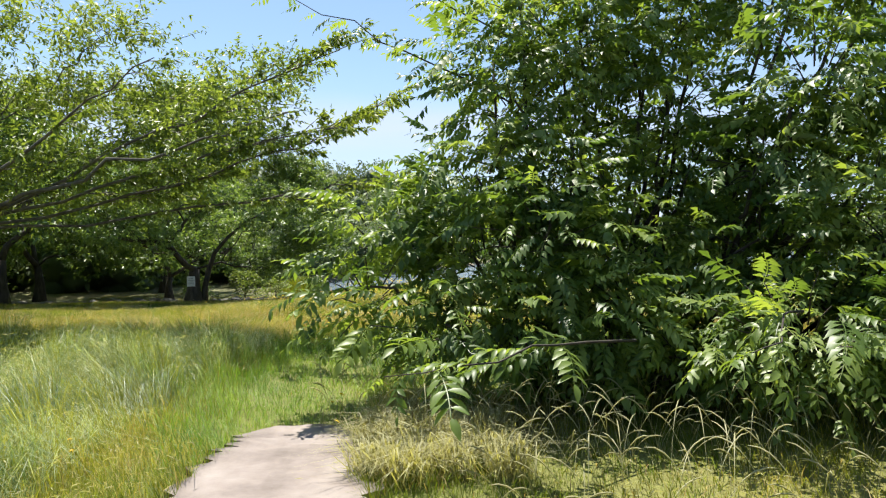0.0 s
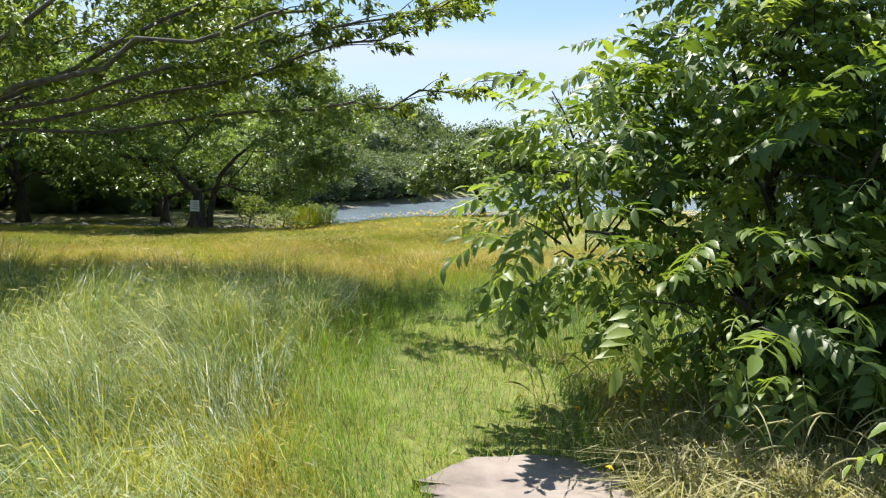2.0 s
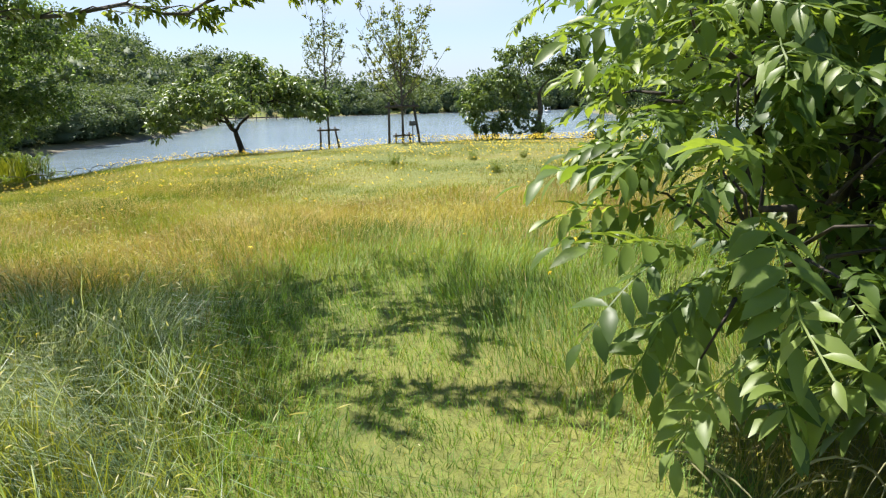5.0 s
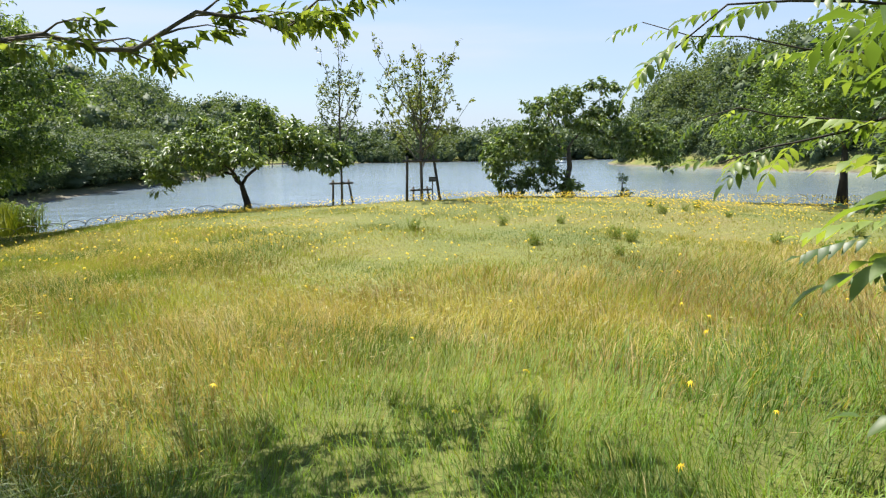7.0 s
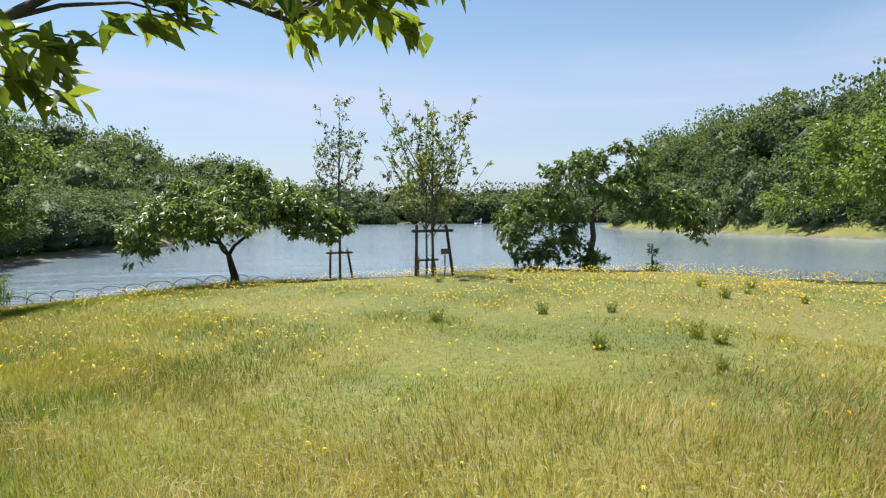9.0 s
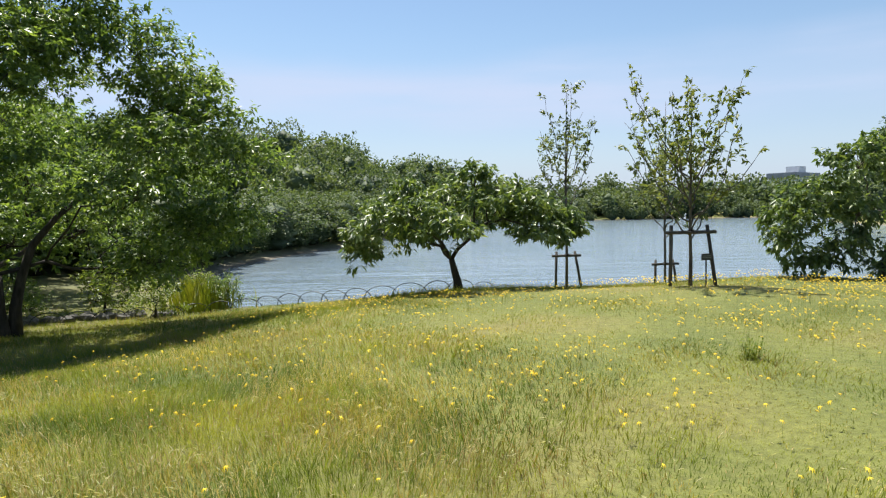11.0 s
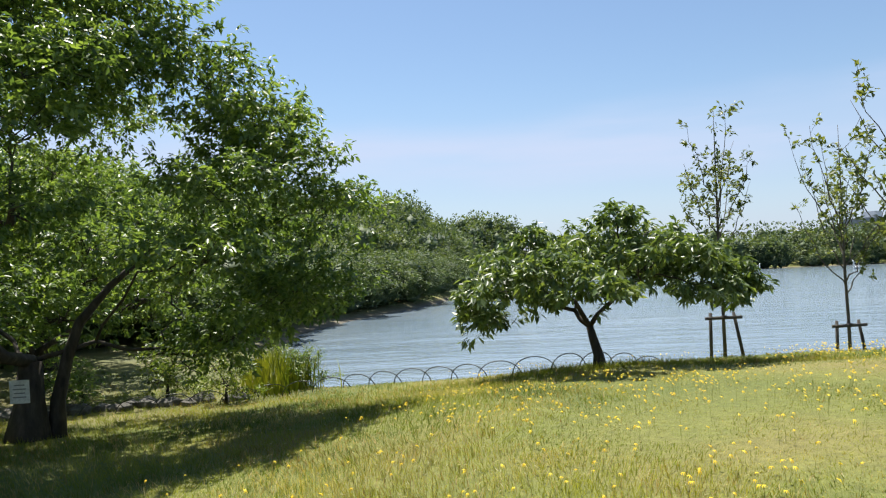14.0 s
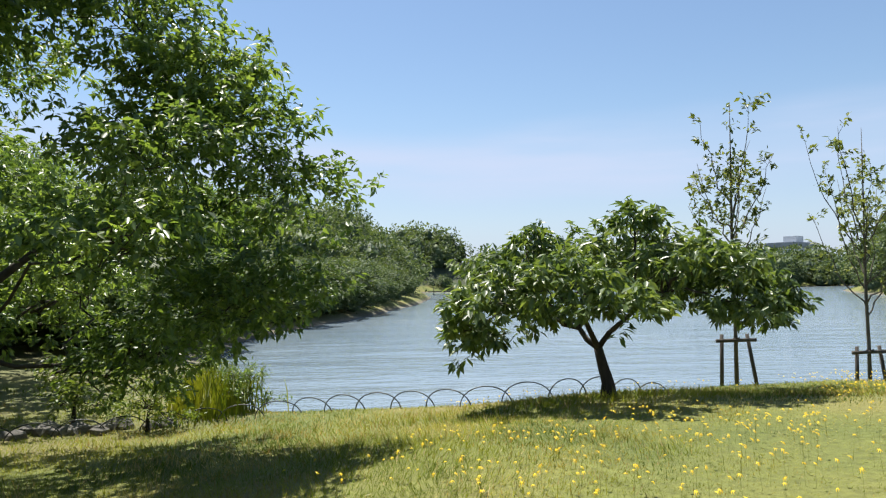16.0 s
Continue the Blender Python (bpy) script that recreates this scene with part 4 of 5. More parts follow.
for _ in range(60):                                     # undergrowth deep in the grove
    plant_crown(rng.uniform(-60, -18), rng.uniform(40, 62), rng.uniform(0.35, 0.6))
for _ in range(40):
    plant_crown(rng.uniform(-60, -36), rng.uniform(12, 42), rng.uniform(0.35, 0.6))
for _ in range(50):                                    # behind the walker
    a = rng.uniform(math.pi * 0.85, math.pi * 2.1)
    plant_crown(-5 + 45 * math.cos(a) * rng.uniform(0.9, 1.6), 2 + 38 * math.sin(a) * rng.uniform(0.8, 1.5), 0.9)
woods = new("woodland", hill.mesh("woodland", HAZY_WOOD_LEAF))
tagged(woods, "dense mixed green woodland covering the hills round the lake", "woodland", kind="stuff")


# ---- path end, fence, bank ----
rng = np.random.default_rng(71)
ctr = [(-1.02, 6.05), (-1.0, 5.4), (-0.85, 4.4), (-0.4, 3.0), (0.0, 1.0), (0.3, -2.0), (0.5, -8.0)]
half = [0.48, 0.57, 0.66, 0.72, 0.8, 0.8, 0.8]
fine = np.linspace(0, 1, 60) ** 1.5
seg = np.interp(fine * 6, range(7), [c_[0] for c_ in ctr]), np.interp(fine * 6, range(7), [c_[1] for c_ in ctr]), np.interp(fine * 6, range(7), half)
V, F = [], []
cols = 9
for i in range(60):
    for j in range(cols):
        s = j / (cols - 1) * 2 - 1
        e = 0.05 * math.sin(i * 1.7) + 0.04 * rng.normal()
        back = -0.05 * (1 - abs(s)) if i else 0.3 * (1 - abs(s) ** 2.5)
        xx, yy = seg[0][i] + s * (seg[2][i] + (e if abs(s) == 1 else 0)), seg[1][i] + back
        V.append((xx, yy, gz(xx, yy) + 0.045 + 0.008 * rng.normal() * (abs(s) < 1)))
top = len(V)
V += [(x_, y_, z_ - 0.12) for x_, y_, z_ in V]
for i in range(59):
    for j in range(cols - 1):
        a = i * cols + j
        F += [(a, a + cols, a + cols + 1), (a, a + cols + 1, a + 1)]
    for j, flip in ((0, 1), (cols - 1, 0)):
        a, b = i * cols + j, (i + 1) * cols + j
        q = [(a, b, b + top), (a, b + top, a + top)]
        F += [t_[::-1] for t_ in q] if flip == 0 else q
for j in range(cols - 1):
    F += [(j, j + 1, j + 1 + top), (j, j + 1 + top, j + top)]
slab = new("pavement", mesh_tris("pavement", V, F, CONCRETE, smooth=False))
tagged(slab, "worn pale concrete footpath that ends in the grass", "footpath", kind="structure")

fence = thing("hoop_fence", pose(0, 0, 0), "low garden fence of overlapping dark wire hoops along the bank", "fence")
hoop = Pile()
hoop.tube([(0.46 * math.cos(a), 0, -0.1 + 0.4 * math.sin(a) ** 0.8) for a in np.linspace(0.0, math.pi, 18)], [0.011] * 18, 6)
hoop_me = hoop.mesh("hoop", WIRE, True)
FL = np.array([(-10.5, 31.0), (-8.6, 31.5), (-7.0, 32.3), (-5.4, 32.2), (-3.6, 31.2), (-2.0, 30.2), (-0.6, 30.1), (1.6, 31.2)])
run = np.concatenate([[0], np.cumsum(np.hypot(*np.diff(FL, axis=0).T))])
for k, s in enumerate(np.arange(0, run[-1], 0.72)):
    x0, y0 = np.interp(s, run, FL[:, 0]), np.interp(s, run, FL[:, 1])
    x1, y1 = np.interp(s + 0.1, run, FL[:, 0]), np.interp(s + 0.1, run, FL[:, 1])
    o = part("hoop", hoop_me, fence)
    o.matrix_basis = pose(x0, y0, gz(x0, y0), rng.normal(0, 5), 0, math.degrees(math.atan2(y1 - y0, x1 - x0)) + rng.normal(0, 4) + 3)

edging = thing("stone_edging", pose(0, 0, 0), "row of rough dark stones along the shady bank", "stones")
stones = []
for k in range(5):
    bm = bmesh.new()
    bmesh.ops.create_icosphere(bm, subdivisions=1, radius=1)
    for v in bm.verts:
        v.co *= 1 + 0.3 * noise.noise(v.co * 1.3 + Vector((k * 7, 0, 0)))
    me = bpy.data.meshes.new("stone")
    bm.to_mesh(me)
    bm.free()
    me.materials.append(STONE)
    stones.append(me)
for k in range(60):
    s = k / 59
    x0, y0 = -20 + 12.2 * s + rng.normal(0, 0.12), 29.2 + 2.9 * s + rng.normal(0, 0.3)
    o = part("stone", stones[k % 5], edging)
    r = rng.uniform(0.14, 0.3)
    o.matrix_basis = pose(x0, y0, gz(x0, y0) + 0.04, rng.uniform(0, 20), 0, rng.uniform(0, 360)) @ Matrix.Diagonal((r * 1.3, r, r * 0.7, 1))

# scrub under the large tree
for k, (sx, sy, s) in enumerate(((-8.0, 31.6, 1.0), (-6.6, 33.6, 0.9), (-9.6, 32.4, 1.2), (-11.5, 31.4, 1.1), (-7.6, 34.8, 1.0))):
    w, c = grow(80 + k, [(0, 0, -0.05), (0, 0, 0.2), (0.02, 0, 0.4)], 0.03, masses(90 + k, 6, 0.6, 0.6, 0.15, 0.95, 0.32), 130, 11, 0.1, 0.36, 0.3, 0.3)
    tree("shrub", pose(sx, sy, gz(sx, sy)) @ Matrix.Scale(1, 4), "tangled low green shrub on the shady bank", "shrub", w, c, BARK, GROVE_LEAF if k % 2 else FEATHER_LEAF, "shrubs on the shady bank").scale = (s, s, s)

# ---- far shore things ----
def long_hall(x, y, z, w, d, h, turn, label):
    t = thing("building", pose(x, y, z, 0, 0, turn), label, "building", "buildings beyond the lake")
    part("wall", box(w, d, h, (0, 0, h / 2)), t, mats=WALL_WHITE)
    r = part("roof", box(w + 2, d + 2, h * 0.16, (0, 0, h * 1.08), 0.4), t, "grey roof", ROOF_GREY)
    part("roof_house", box(w * 0.3, d * 0.5, h * 0.2, (w * 0.1, 0, h * 1.26)), r, mats=WALL_WHITE)
    wme = None
    for k in range(14):
        if wme is None:
            o = part("window", box(w / 20, 0.3, h * 0.26, (0, 0, 0)), t, "dark glazed band", GLASS_DARK)
            wme = o.data
        else:
            o = part("window", wme, t, "dark glazed band")
        o.matrix_basis = pose(-w / 2 + w * (k + 0.5) / 14, -d / 2 - 0.05, h * 0.62)


long_hall(249, 420, 0, 27, 16, 20, 30, "long pale building with a grey roof beyond the trees")
long_hall(125, 420, 0, 15, 14, 13, 15, "pale low building beyond the far trees")


def pedal_boat(x, y, turn):
    t = thing("pedal_boat", pose(x, y, WATER_Z, 0, 0, turn), "small white swan-necked pedal boat floating on the lake", "boat", "boats on the lake")
    bm = bmesh.new()
    bmesh.ops.create_uvsphere(bm, u_segments=16, v_segments=10, radius=1, matrix=Matrix.Translation((0, 0, 0.25)) @ Matrix.Diagonal((1.5, 0.8, 0.5, 1)))
    part("hull", bm, t, mats=BOAT_WHITE)
    p = Pile()
    p.tube([(1.2, 0, 0.4), (1.5, 0, 1.0), (1.35, 0, 1.6), (1.6, 0, 1.95), (1.95, 0, 1.85)], [0.25, 0.17, 0.13, 0.17, 0.06], 8)
    part("neck", p.mesh("neck", BOAT_WHITE, True), t)
    part("canopy", box(1.5, 1.3, 0.08, (-0.2, 0, 1.5), 0.03), t, mats=BOAT_WHITE)
    for sx in (-0.85, 0.45):
        for sy in (-0.5, 0.5):
            p = Pile()
            p.tube([(sx, sy, 0.4), (sx, sy, 1.5)], [0.03, 0.03], 6)
            part("canopy_post", p.mesh("canopy_post", BOAT_WHITE), t)


pedal_boat(99, 185, 200)
pedal_boat(94, 228, 20)

pier = thing("pier", pose(20, 206, WATER_Z, 0, 0, 12), "low dark landing stage at the wooded shore", "pier")
part("deck", box(16, 2.5, 0.25, (0, 0, 0.8), 0.03), pier, mats=STAKE)
for k in range(6):
    p = Pile()
    p.tube([(-7 + 2.8 * k, -1, -0.6), (-7 + 2.8 * k, -1, 1.7)], [0.12, 0.11], 8)
    part("pile", p.mesh("pile", STAKE, True), pier)

# ---- meadow ----
WAY = np.array([(0.3, -3.0), (-0.5, 1.8), (-2.4, 4.4), (-2.3, 5.9), (-1.6, 8.6), (-1.85, 11.0), (-2.5, 13.4), (-4.0, 18.0)])
LANE = np.array([(-1.15, 6.3), (-1.35, 8.0), (-1.2, 10.0), (-0.6, 12.0)])


def from_line(line, x, y):
    best = np.full(x.shape, 1e9)
    for (ax, ay), (bx, by) in zip(line[:-1], line[1:]):
        dx, dy = bx - ax, by - ay
        t = np.clip(((x - ax) * dx + (y - ay) * dy) / (dx * dx + dy * dy), 0, 1)
        best = np.minimum(best, np.hypot(x - ax - t * dx, y - ay - t * dy))
    return best


def soft(x, y, f, s):
    """A smooth patchy field between 0 and 1."""
    a = np.sin(x * f + s) * np.sin(y * f * 1.3 + 2 * s) + 0.6 * np.sin(x * f * 2.3 + y * f * 1.1 + s * 3) + 0.4 * np.sin(x * f * 4.1 - y * f * 3.7 + s)
    return 0.5 + 0.25 * a


rng = np.random.default_rng(101)
pts = []
for dens, lo, hi in ((1900, 0, 2.2), (1100, 2.2, 5), (850, 5, 10), (360, 10, 17), (60, 17, 34)):
    n = int(dens * 44 * 40)
    x = rng.uniform(-18, 26, n)
    y = rng.uniform(-2, 38, n)
    dl = from_line(WAY[1:], x, y)
    keep = (dl >= lo) & (dl < hi) & ((y > 1.5) | (dl < 3))
    x, y, dl = x[keep], y[keep], dl[keep]
    pts.append(np.stack([x, y, np.full(len(x), 0.0021 + 0.00034 * lo), dl], 1))
pts = np.concatenate(pts)
x, y = pts[:, 0], pts[:, 1]
ds = from_shore(x, y)
sl = np.interp(y, [-8, -2, 1, 3, 4.4, 5.4, 6.1, 6.2], [0.5, 0.3, 0.0, -0.4, -0.85, -1.0, -1.02, -1.05])
on_slab = (np.abs(x - sl) < np.interp(y, [4.4, 5.4, 6.1, 6.35], [0.6, 0.49, 0.4, 0.2])) & (y < 6.33)
keep = (ds > 0.15) & ~on_slab & ~((x > 0.7) & (y < 7.5) & (rng.random(len(x)) < 0.15))
pts, x, y, ds = pts[keep], x[keep], y[keep], ds[keep]
z = land(x, y)
lane = from_line(LANE, x, y)
tall = sstep(-2.0, -2.8, x) * sstep(12.0, 9.5, y) + sstep(-0.9, -0.3, x) * sstep(8.5, 6.5, y)
tall = np.clip(tall, 0, 1)
lawn = sstep(-3.5, 0.5, x + 0.8 * np.sin(y * 0.6)) * sstep(13.5, 16.5, y) * sstep(29.5, 26, y)
patch = np.clip(0.5 + 0.9 * (soft(x, y, 0.8, 1.7) - 0.5) + 0.7 * (soft(x, y, 2.1, 0.3) - 0.5) + 0.4 * (soft(x, y, 6.3, 2.9) - 0.5), 0, 1)
h = 0.16 + 0.11 * soft(x, y, 1.3, 0.4) - 0.04 * sstep(12, 15, y)
h = h * (1 - 0.78 * lawn * np.clip(0.45 + soft(x, y, 1.1, 3.0), 0, 1)) + tall * (0.24 + 0.2 * patch) * (x < -1.5)
h = h * (1 - 0.55 * sstep(0.75, 0.35, lane) * sstep(13, 9, y))
h = h * (1 - 0.3 * sstep(17, 22, y)) * (1 - 0.45 * sstep(4.5, 1.5, ds)) * (1 - 0.5 * sstep(-0.5, 0.2, x) * sstep(8.5, 7.5, y)) * (0.72 + 0.56 * soft(x, y, 5.5, 0.9))
h = h * (1 + 1.3 * np.exp(-(((x + 0.06) / 2.6) ** 2 + ((y - 29.0) / 0.8) ** 2)))
h *= rng.uniform(0.5, 1.25, len(h)) * np.where(tall > 0.4, 0.55 + 0.9 * soft(x, y, 2.7, 1.1), 1.0)
green = 0.55 + 0.18 * sstep(13, 17, y) + 1.1 * (patch - 0.5) + 0.35 * sstep(1.2, 0.4, lane) + 0.2 * sstep(12, 8, y) + 0.25 * sstep(3.0, 0.5, ds) + 0.25 * sstep(-5, -9, x) * sstep(22, 25, y)
green = green - 0.12 * lawn + 0.35 * (soft(x, y, 0.42, 3.3) - 0.5) - 0.2 * sstep(10, 11.5, y) * sstep(17, 14.5, y) * (1 - lawn)
red = 0.45 * sstep(10.0, 11.5, y) * (0.45 + 0.55 * sstep(18, 14, y)) * (1 - lawn) * (0.1 + 1.9 * soft(x, y, 0.75, 4.0)) + 0.05
pick = rng.random(len(x))
pale = (tall > 0.4) & (x < -1.5) & (rng.random(len(x)) < 0.6)
lush = (rng.random(len(x)) < np.maximum(0.85 * sstep(1.3, 0.6, lane), 0.7 * sstep(-3.0, -2.0, x) * sstep(4.5, 2.5, x) * sstep(6.5, 7.5, y)) * sstep(12.5, 10.2, y)) & (tall < 0.5)
kind = np.where(pick < np.clip(green, 0.12, 0.95), 0, np.where(pick < np.clip(green, 0.12, 0.95) + red, 1, 2))
kind[(np.hypot((x + 0.06) / 2.6, (y - 29.0) / 0.9) < 1) & (kind > 0) & (pick < 0.93)] = 0
kind[(tall > 0.4) & (x < -1.5) & (kind > 0)] = 0
kind[pale] = 3
kind[lush] = 4


def blades(sel, name, mat, label, lean, stray=1.3):
    """Bent blades near the walk, plain leaning ones further off."""
    p, hh, zz = pts[sel], h[sel], z[sel]
    n = len(p)
    a = 6.3 * soft(p[:, 0], p[:, 1], 0.9, 5.0) + 2.5 * soft(p[:, 0], p[:, 1], 4.0, 2.0) + rng.normal(0, stray, n)
    d = np.stack([np.cos(a), np.sin(a), np.zeros(n)], 1)
    b = rng.uniform(0, 2 * np.pi, n)
    s = np.stack([np.cos(b), np.sin(b), np.zeros(n)], 1) * (p[:, 2] * rng.uniform(0.6, 1.3, n))[:, None]
    base = np.stack([p[:, 0], p[:, 1], zz - 0.01], 1)
    le = (lean * rng.uniform(0.2, 1.6, n))[:, None]
    H = hh[:, None]
    up = np.array([0, 0, 1.0])
    mid = base + up * H * 0.6 + d * H * le * 0.35
    tip = base + up * H * np.maximum(0.35, 1 - 0.3 * le) + d * H * le + np.array([0.05, -0.03, 0]) * H
    bent = p[:, 3] < 5
    v = np.stack([base - s, base + s, mid + s * 0.75, mid - s * 0.75, tip], 1)[bent].reshape(-1, 3)
    i = np.arange(int(bent.sum()))[:, None] * 5
    f = np.concatenate([i + np.array([[0, 1, 2]]), i + np.array([[0, 2, 3]]), i + np.array([[3, 2, 4]])], 1).reshape(-1, 3)
    v2 = np.stack([base - s * 1.2, base + s * 1.2, tip], 1)[~bent].reshape(-1, 3)
    f2 = np.arange(len(v2)).reshape(-1, 3) + len(v)
    tagged(new(name, mesh_tris(name, np.concatenate([v, v2]), np.concatenate([f, f2]), mat)), label, "grass", kind="stuff")
    return tip, d


blades(kind == 0, "green_grass", GREEN_BLADE, "fresh green meadow grass", 0.8)
rt, rd = blades(kind == 1, "red_grass", RED_BLADE, "fine reddish flowering meadow grass", 0.55)
dt, dd = blades(kind == 2, "dry_grass", DRY_BLADE, "straw-coloured dry meadow grass", 0.8)

blades(kind == 4, "lush_grass", LUSH_BLADE, "short lush green trodden grass", 0.8)
pt, pd = blades(kind == 3, "pale_grass", PALE_BLADE, "tall pale silvery-green meadow grass", 1.25, 0.6)

# tall-stemmed weeds in the short turf
leafy, stalks = Pile(), Pile()
for k in range(34):
    a, q = k * 2.4, 0.13 * math.sqrt(k / 34)
    x0, y0, hh = q * math.cos(a), q * math.sin(a), rng.uniform(0.2, 0.42)
    top = np.array([x0 * 1.9, y0 * 1.9, hh])
    stalks.tube([(x0, y0, -0.03), (x0 * 1.4, y0 * 1.4, hh * 0.6), top], [0.003, 0.0025, 0.0015], 4)
    u = rng.random((7, 1))
    v, f = leaf_tris(np.array([x0, y0, 0.0]) * (1 - u) + top * u, rng.normal(0, 1, (7, 3)) + np.array([0, 0, 0.5]), 0.075, 0.3, rng, 0.1)
    leafy.add(v, f)
weed = thing("weed_clump", pose(2.9, 16.5, gz(2.9, 16.5)), "clump of dark green tall-stemmed weeds in the turf", "weed", "weed clumps in the meadow")
weed.scale = (0.55, 0.55, 0.55)
part("stalks", stalks.mesh("stalks", LUSH_BLADE), weed)
part("leaves", leafy.mesh("leaves", GREEN_BLADE), weed)
for k in range(13):
    x0, y0 = rng.uniform(0.5, 10), rng.uniform(15.0, 24.5)
    copy_thing(weed, pose(x0, y0, gz(x0, y0), 0, 0, rng.uniform(0, 360))).scale = (rng.uniform(0.35, 0.6),) * 3

# seed heads, thickest in the tall grass beside the path
tips, dirs = np.concatenate([dt, rt, pt]), np.concatenate([dd, rd, pd])
dl = from_line(WAY[1:], tips[:, 0], tips[:, 1])
pr = np.where(dl < 4, 0.16, 0.06) + 0.1 * sstep(-1.9, -2.7, tips[:, 0]) * sstep(11, 8, tips[:, 1])
sel = rng.random(len(tips)) < pr
tp, dr = tips[sel], dirs[sel]
v, f = leaf_tris(tp - dr * 0.02, dr + np.array([0, 0, 0.5]) + rng.normal(0, 0.3, tp.shape), 0.06, 0.12, rng, 0.1, 0.1)
tagged(new("seed_heads", mesh_tris("seed_heads", v, f, PALE_HEAD)), "pale feathery grass seed heads", "grass", kind="stuff")

# soft golden tussocks between the footpath and the sapling
rt_n = 5200
tuft_at = np.stack([rng.uniform(-0.45, 0.55, 26), rng.uniform(5.1, 6.5, 26)], 1)
which = rng.integers(0, 26, rt_n)
bx, by = (tuft_at[which] + rng.normal(0, 0.07, (rt_n, 2))).T
fall = rng.normal(0, 1, (rt_n, 2)) * 0.75 + np.array([-0.25, -0.25])
hh = rng.uniform(0.14, 0.36, rt_n)
base = np.stack([bx, by, land(bx, by) - 0.01], 1)
side = np.stack([rng.normal(0, 0.0022, rt_n), rng.normal(0, 0.0022, rt_n), np.zeros(rt_n)], 1)
flop = np.stack([fall[:, 0] * hh, fall[:, 1] * hh, np.zeros(rt_n)], 1)
rise = np.stack([0 * hh, 0 * hh, hh], 1)
v = np.stack([base - side, base + side, base + rise * 0.75 + flop * 0.35 + side, base + rise * 0.75 + flop * 0.35 - side, base + rise * 0.72 + flop], 1).reshape(-1, 3)
i = np.arange(rt_n)[:, None] * 5
f = np.concatenate([i + np.array([[0, 1, 2]]), i + np.array([[0, 2, 3]]), i + np.array([[3, 2, 4]])], 1).reshape(-1, 3)
tagged(new("tussock_grass", mesh_tris("tussock_grass", v, f, PALE_HEAD)), "soft golden-green tussock grass beside the footpath", "grass", kind="stuff")

# arching straw stems round the foot of the sapling
p = Pile()
for _ in range(620):
    x0, y0 = -0.9 + 5.2 * rng.random() ** 1.3, rng.uniform(4.2, 7.0)
    if x0 < 0.3 and y0 < 5.6 or abs(x0 + 0.6) < 0.3 and y0 < 6.2:
        continue
    a, hh = rng.uniform(0, 6.28), rng.uniform(0.3, 0.62)
    dx, dy = math.cos(a) * 0.22, math.sin(a) * 0.22
    g = gz(x0, y0)
    arch = [(x0 + dx * s ** 1.6 * 1.3, y0 + dy * s ** 1.6 * 1.3, g + hh * (1.25 * s - 0.42 * s ** 3.2)) for s in np.linspace(0, 1, 9)]
    p.tube(arch, [0.0016, 0.0015, 0.0014, 0.0013, 0.0013, 0.003, 0.0045, 0.004, 0.001], 4)
tagged(new("oat_grass", p.mesh("oat_grass", PALE_HEAD)), "arching straw stems of ripe wild grass", "grass", kind="stuff")

# reeds at the water's edge
p = Pile()
for _ in range(520):
    x0, y0 = rng.normal(-7.3, 0.45), rng.normal(33.6, 0.6)
    if from_shore(np.array([x0]), np.array([y0]))[0] < 0.1:
        continue
    a, hh, g = rng.uniform(0, 6.28), rng.uniform(0.5, 1.15), gz(x0, y0)
    dx, dy = math.cos(a) * 0.3, math.sin(a) * 0.3
    s = 0.012
    p.add([(x0 - s, y0, g), (x0 + s, y0, g), (x0 + dx * 0.3 + s, y0 + dy * 0.3, g + hh * 0.6), (x0 + dx * 0.3 - s, y0 + dy * 0.3, g + hh * 0.6), (x0 + dx, y0 + dy, g + hh)], [(0, 1, 2), (0, 2, 3), (3, 2, 4)])
tagged(new("reeds", p.mesh("reeds", GREEN_BLADE)), "bright green reed clump at the water's edge", "reeds", kind="stuff")


# yellow flowers
def bloom(pile, at, r, tilt):
    k = 7
    c = np.array(at)
    ring = [c + np.array([math.cos(a) * r, math.sin(a) * r, tilt[0] * math.cos(a) * r + tilt[1] * math.sin(a) * r - 0.25 * r]) for a in np.linspace(0, 6.283, k, endpoint=False)]
    inner = [c + np.array([math.cos(a) * r * 0.45, math.sin(a) * r * 0.45, 0.3 * r]) for a in np.linspace(0.35, 6.633, k, endpoint=False)]
    v = [c + np.array([0, 0, 0.42 * r])] + ring + inner
    f = []
    for i in range(k):
        f += [(0, 1 + k + i, 1 + k + (i + 1) % k), (1 + k + i, 1 + (i + 1) % k, 1 + k + (i + 1) % k), (0, 1 + i, 1 + k + i)]
    pile.add(v, f)


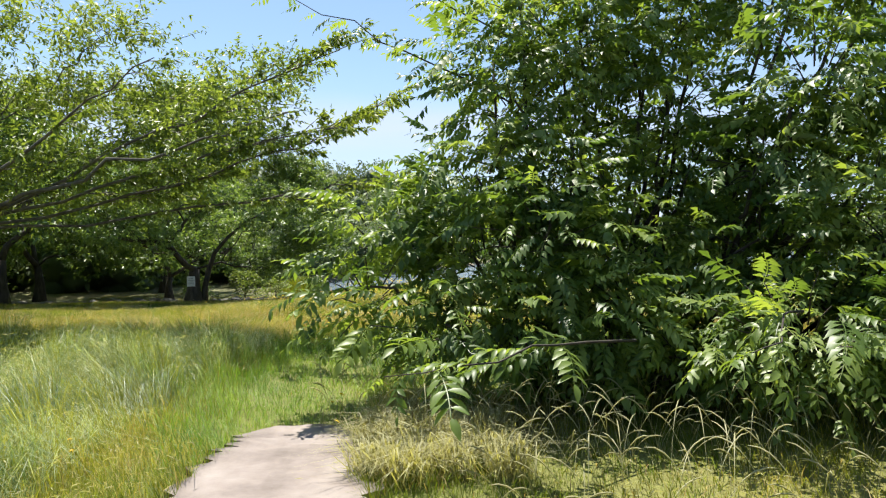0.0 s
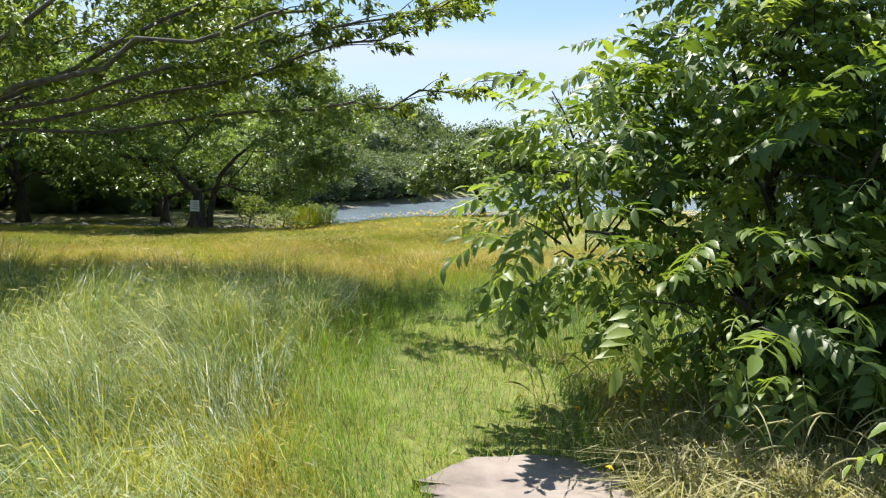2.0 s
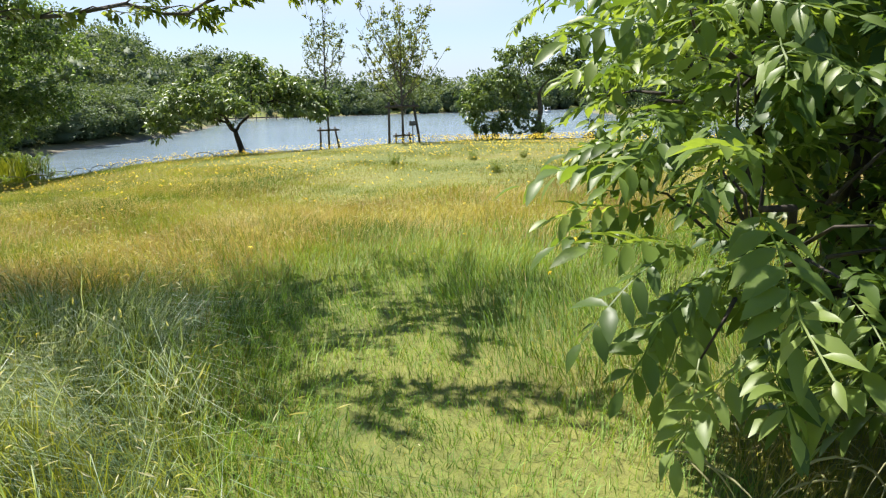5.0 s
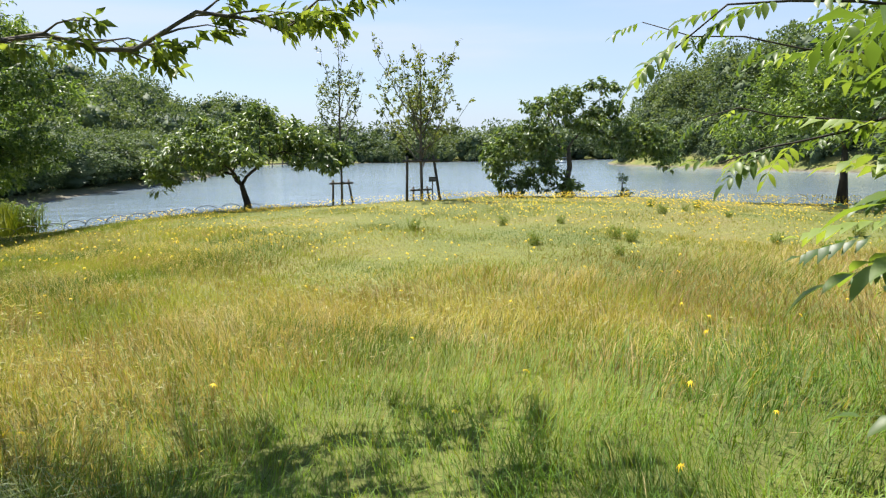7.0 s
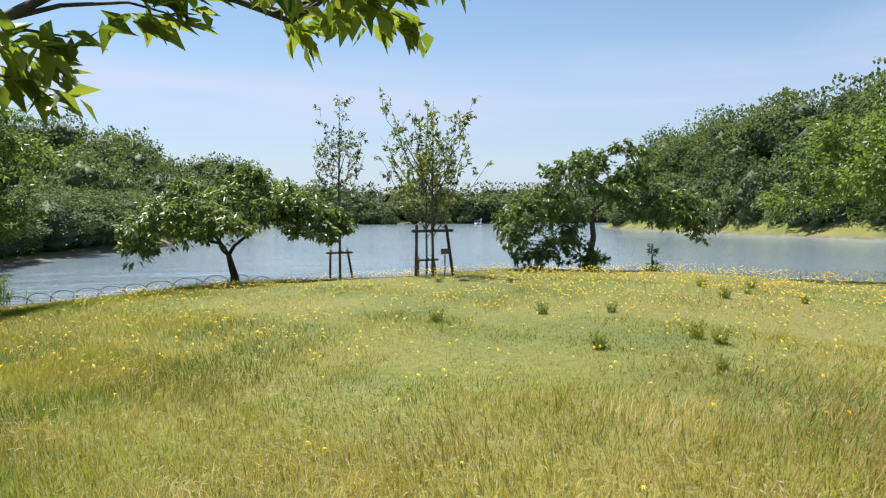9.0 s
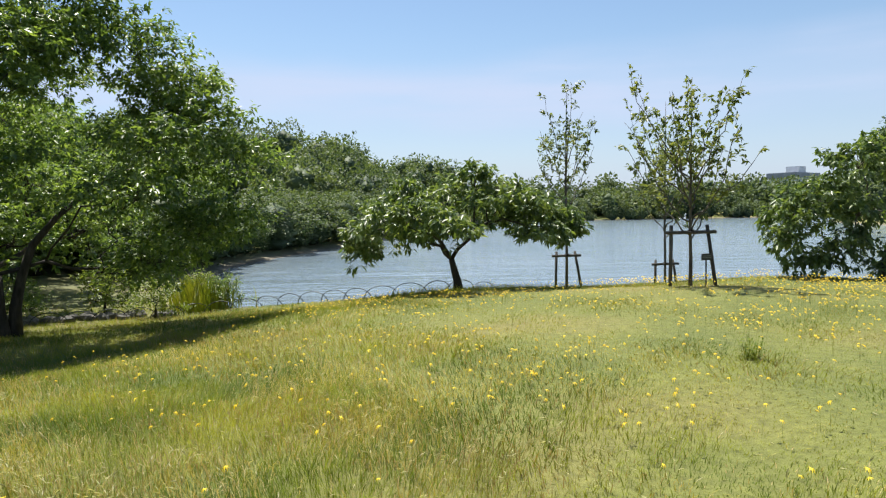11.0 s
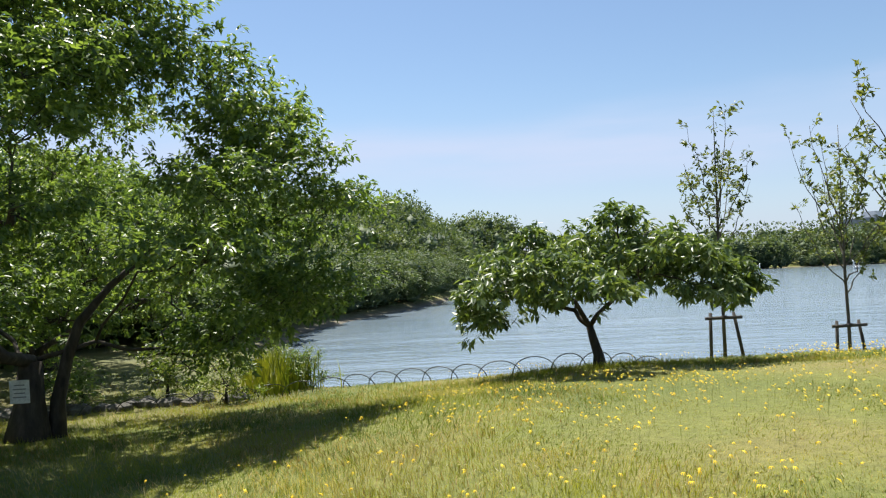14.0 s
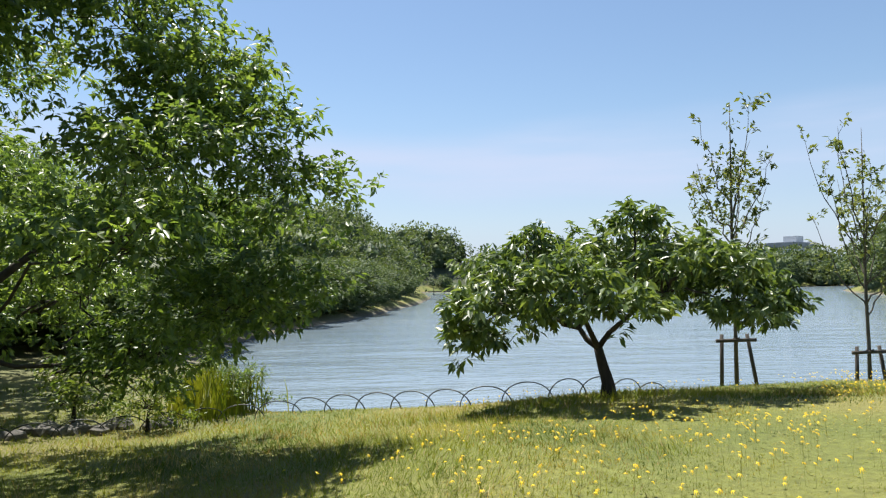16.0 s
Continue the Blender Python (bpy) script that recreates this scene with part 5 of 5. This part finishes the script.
for x0, y0, hh in ((-2.25, 5.04, 0.23), (-2.35, 5.2, 0.26), (-0.34, 6.27, 0.31), (-0.75, 6.36, 0.28), (-0.455, 6.33, 0.38), (-0.1, 6.1, 0.3), (0.15, 6.05, 0.34), (0.35, 6.3, 0.36), (-0.9, 6.75, 0.12),
                   (0.6, 6.1, 0.28), (-0.2, 6.6, 0.42), (0.05, 6.45, 0.25), (-0.7, 5.85, 0.2), (-1.0, 6.75, 0.2)):
    t = thing("yellow_flower", pose(x0, y0, gz(x0, y0)), "yellow dandelion-like flower on a thin stem in the grass", "flower", "yellow flowers beside the path")
    p = Pile()
    p.tube([(0, 0, -0.02), (0.01, 0, hh * 0.6), (0, 0.01, hh)], [0.0018, 0.0016, 0.0014], 4)
    part("stem", p.mesh("stem", GREEN_BLADE), t)
    p = Pile()
    bloom(p, (0, 0.01, hh), 0.023, (rng.normal(0, 0.3), -0.4 + rng.normal(0, 0.3)))
    part("bloom", p.mesh("bloom", PETAL), t, "bright yellow bloom")

blooms, stems = Pile(), Pile()
fx, fy = rng.uniform(-7, 20, 26000), rng.uniform(9, 32, 26000)
chance = 0.015 + 0.9 * sstep(14, 21, fy + 0.35 * fx) * sstep(-7, -1, fx) * (0.3 + 2.4 * soft(fx, fy, 2.3, 0.6) ** 2) * soft(fx, fy, 0.7, 2.2) ** 1.4 - 0.35 * (fy > 26) + 0.4 * ((fx > 4) & (fy > 19))
ok = (rng.random(len(fx)) < chance) & (from_shore(fx, fy) > 0.8)
fx, fy = fx[ok][:6500], fy[ok][:7500]
for x0, y0, g in zip(fx, fy, land(fx, fy)):
    hh = rng.uniform(0.14, 0.26) - 0.05 * (y0 > 25)
    bloom(blooms, (x0, y0, g + hh), rng.uniform(0.018, 0.026), (rng.normal(0, 0.4), 0.35 + rng.normal(0, 0.4)))
    stems.tube([(x0 + rng.normal(0, 0.02), y0, g), (x0, y0, g + hh)], [0.0012, 0.001], 3)
tagged(new("yellow_flowers", blooms.mesh("yellow_flowers", PETAL)), "scattered yellow dandelion-like blooms in the meadow", "flowers", kind="stuff")
tagged(new("flower_stems", stems.mesh("flower_stems", GREEN_BLADE)), "thin green flower stems in the meadow", "flowers", kind="stuff")
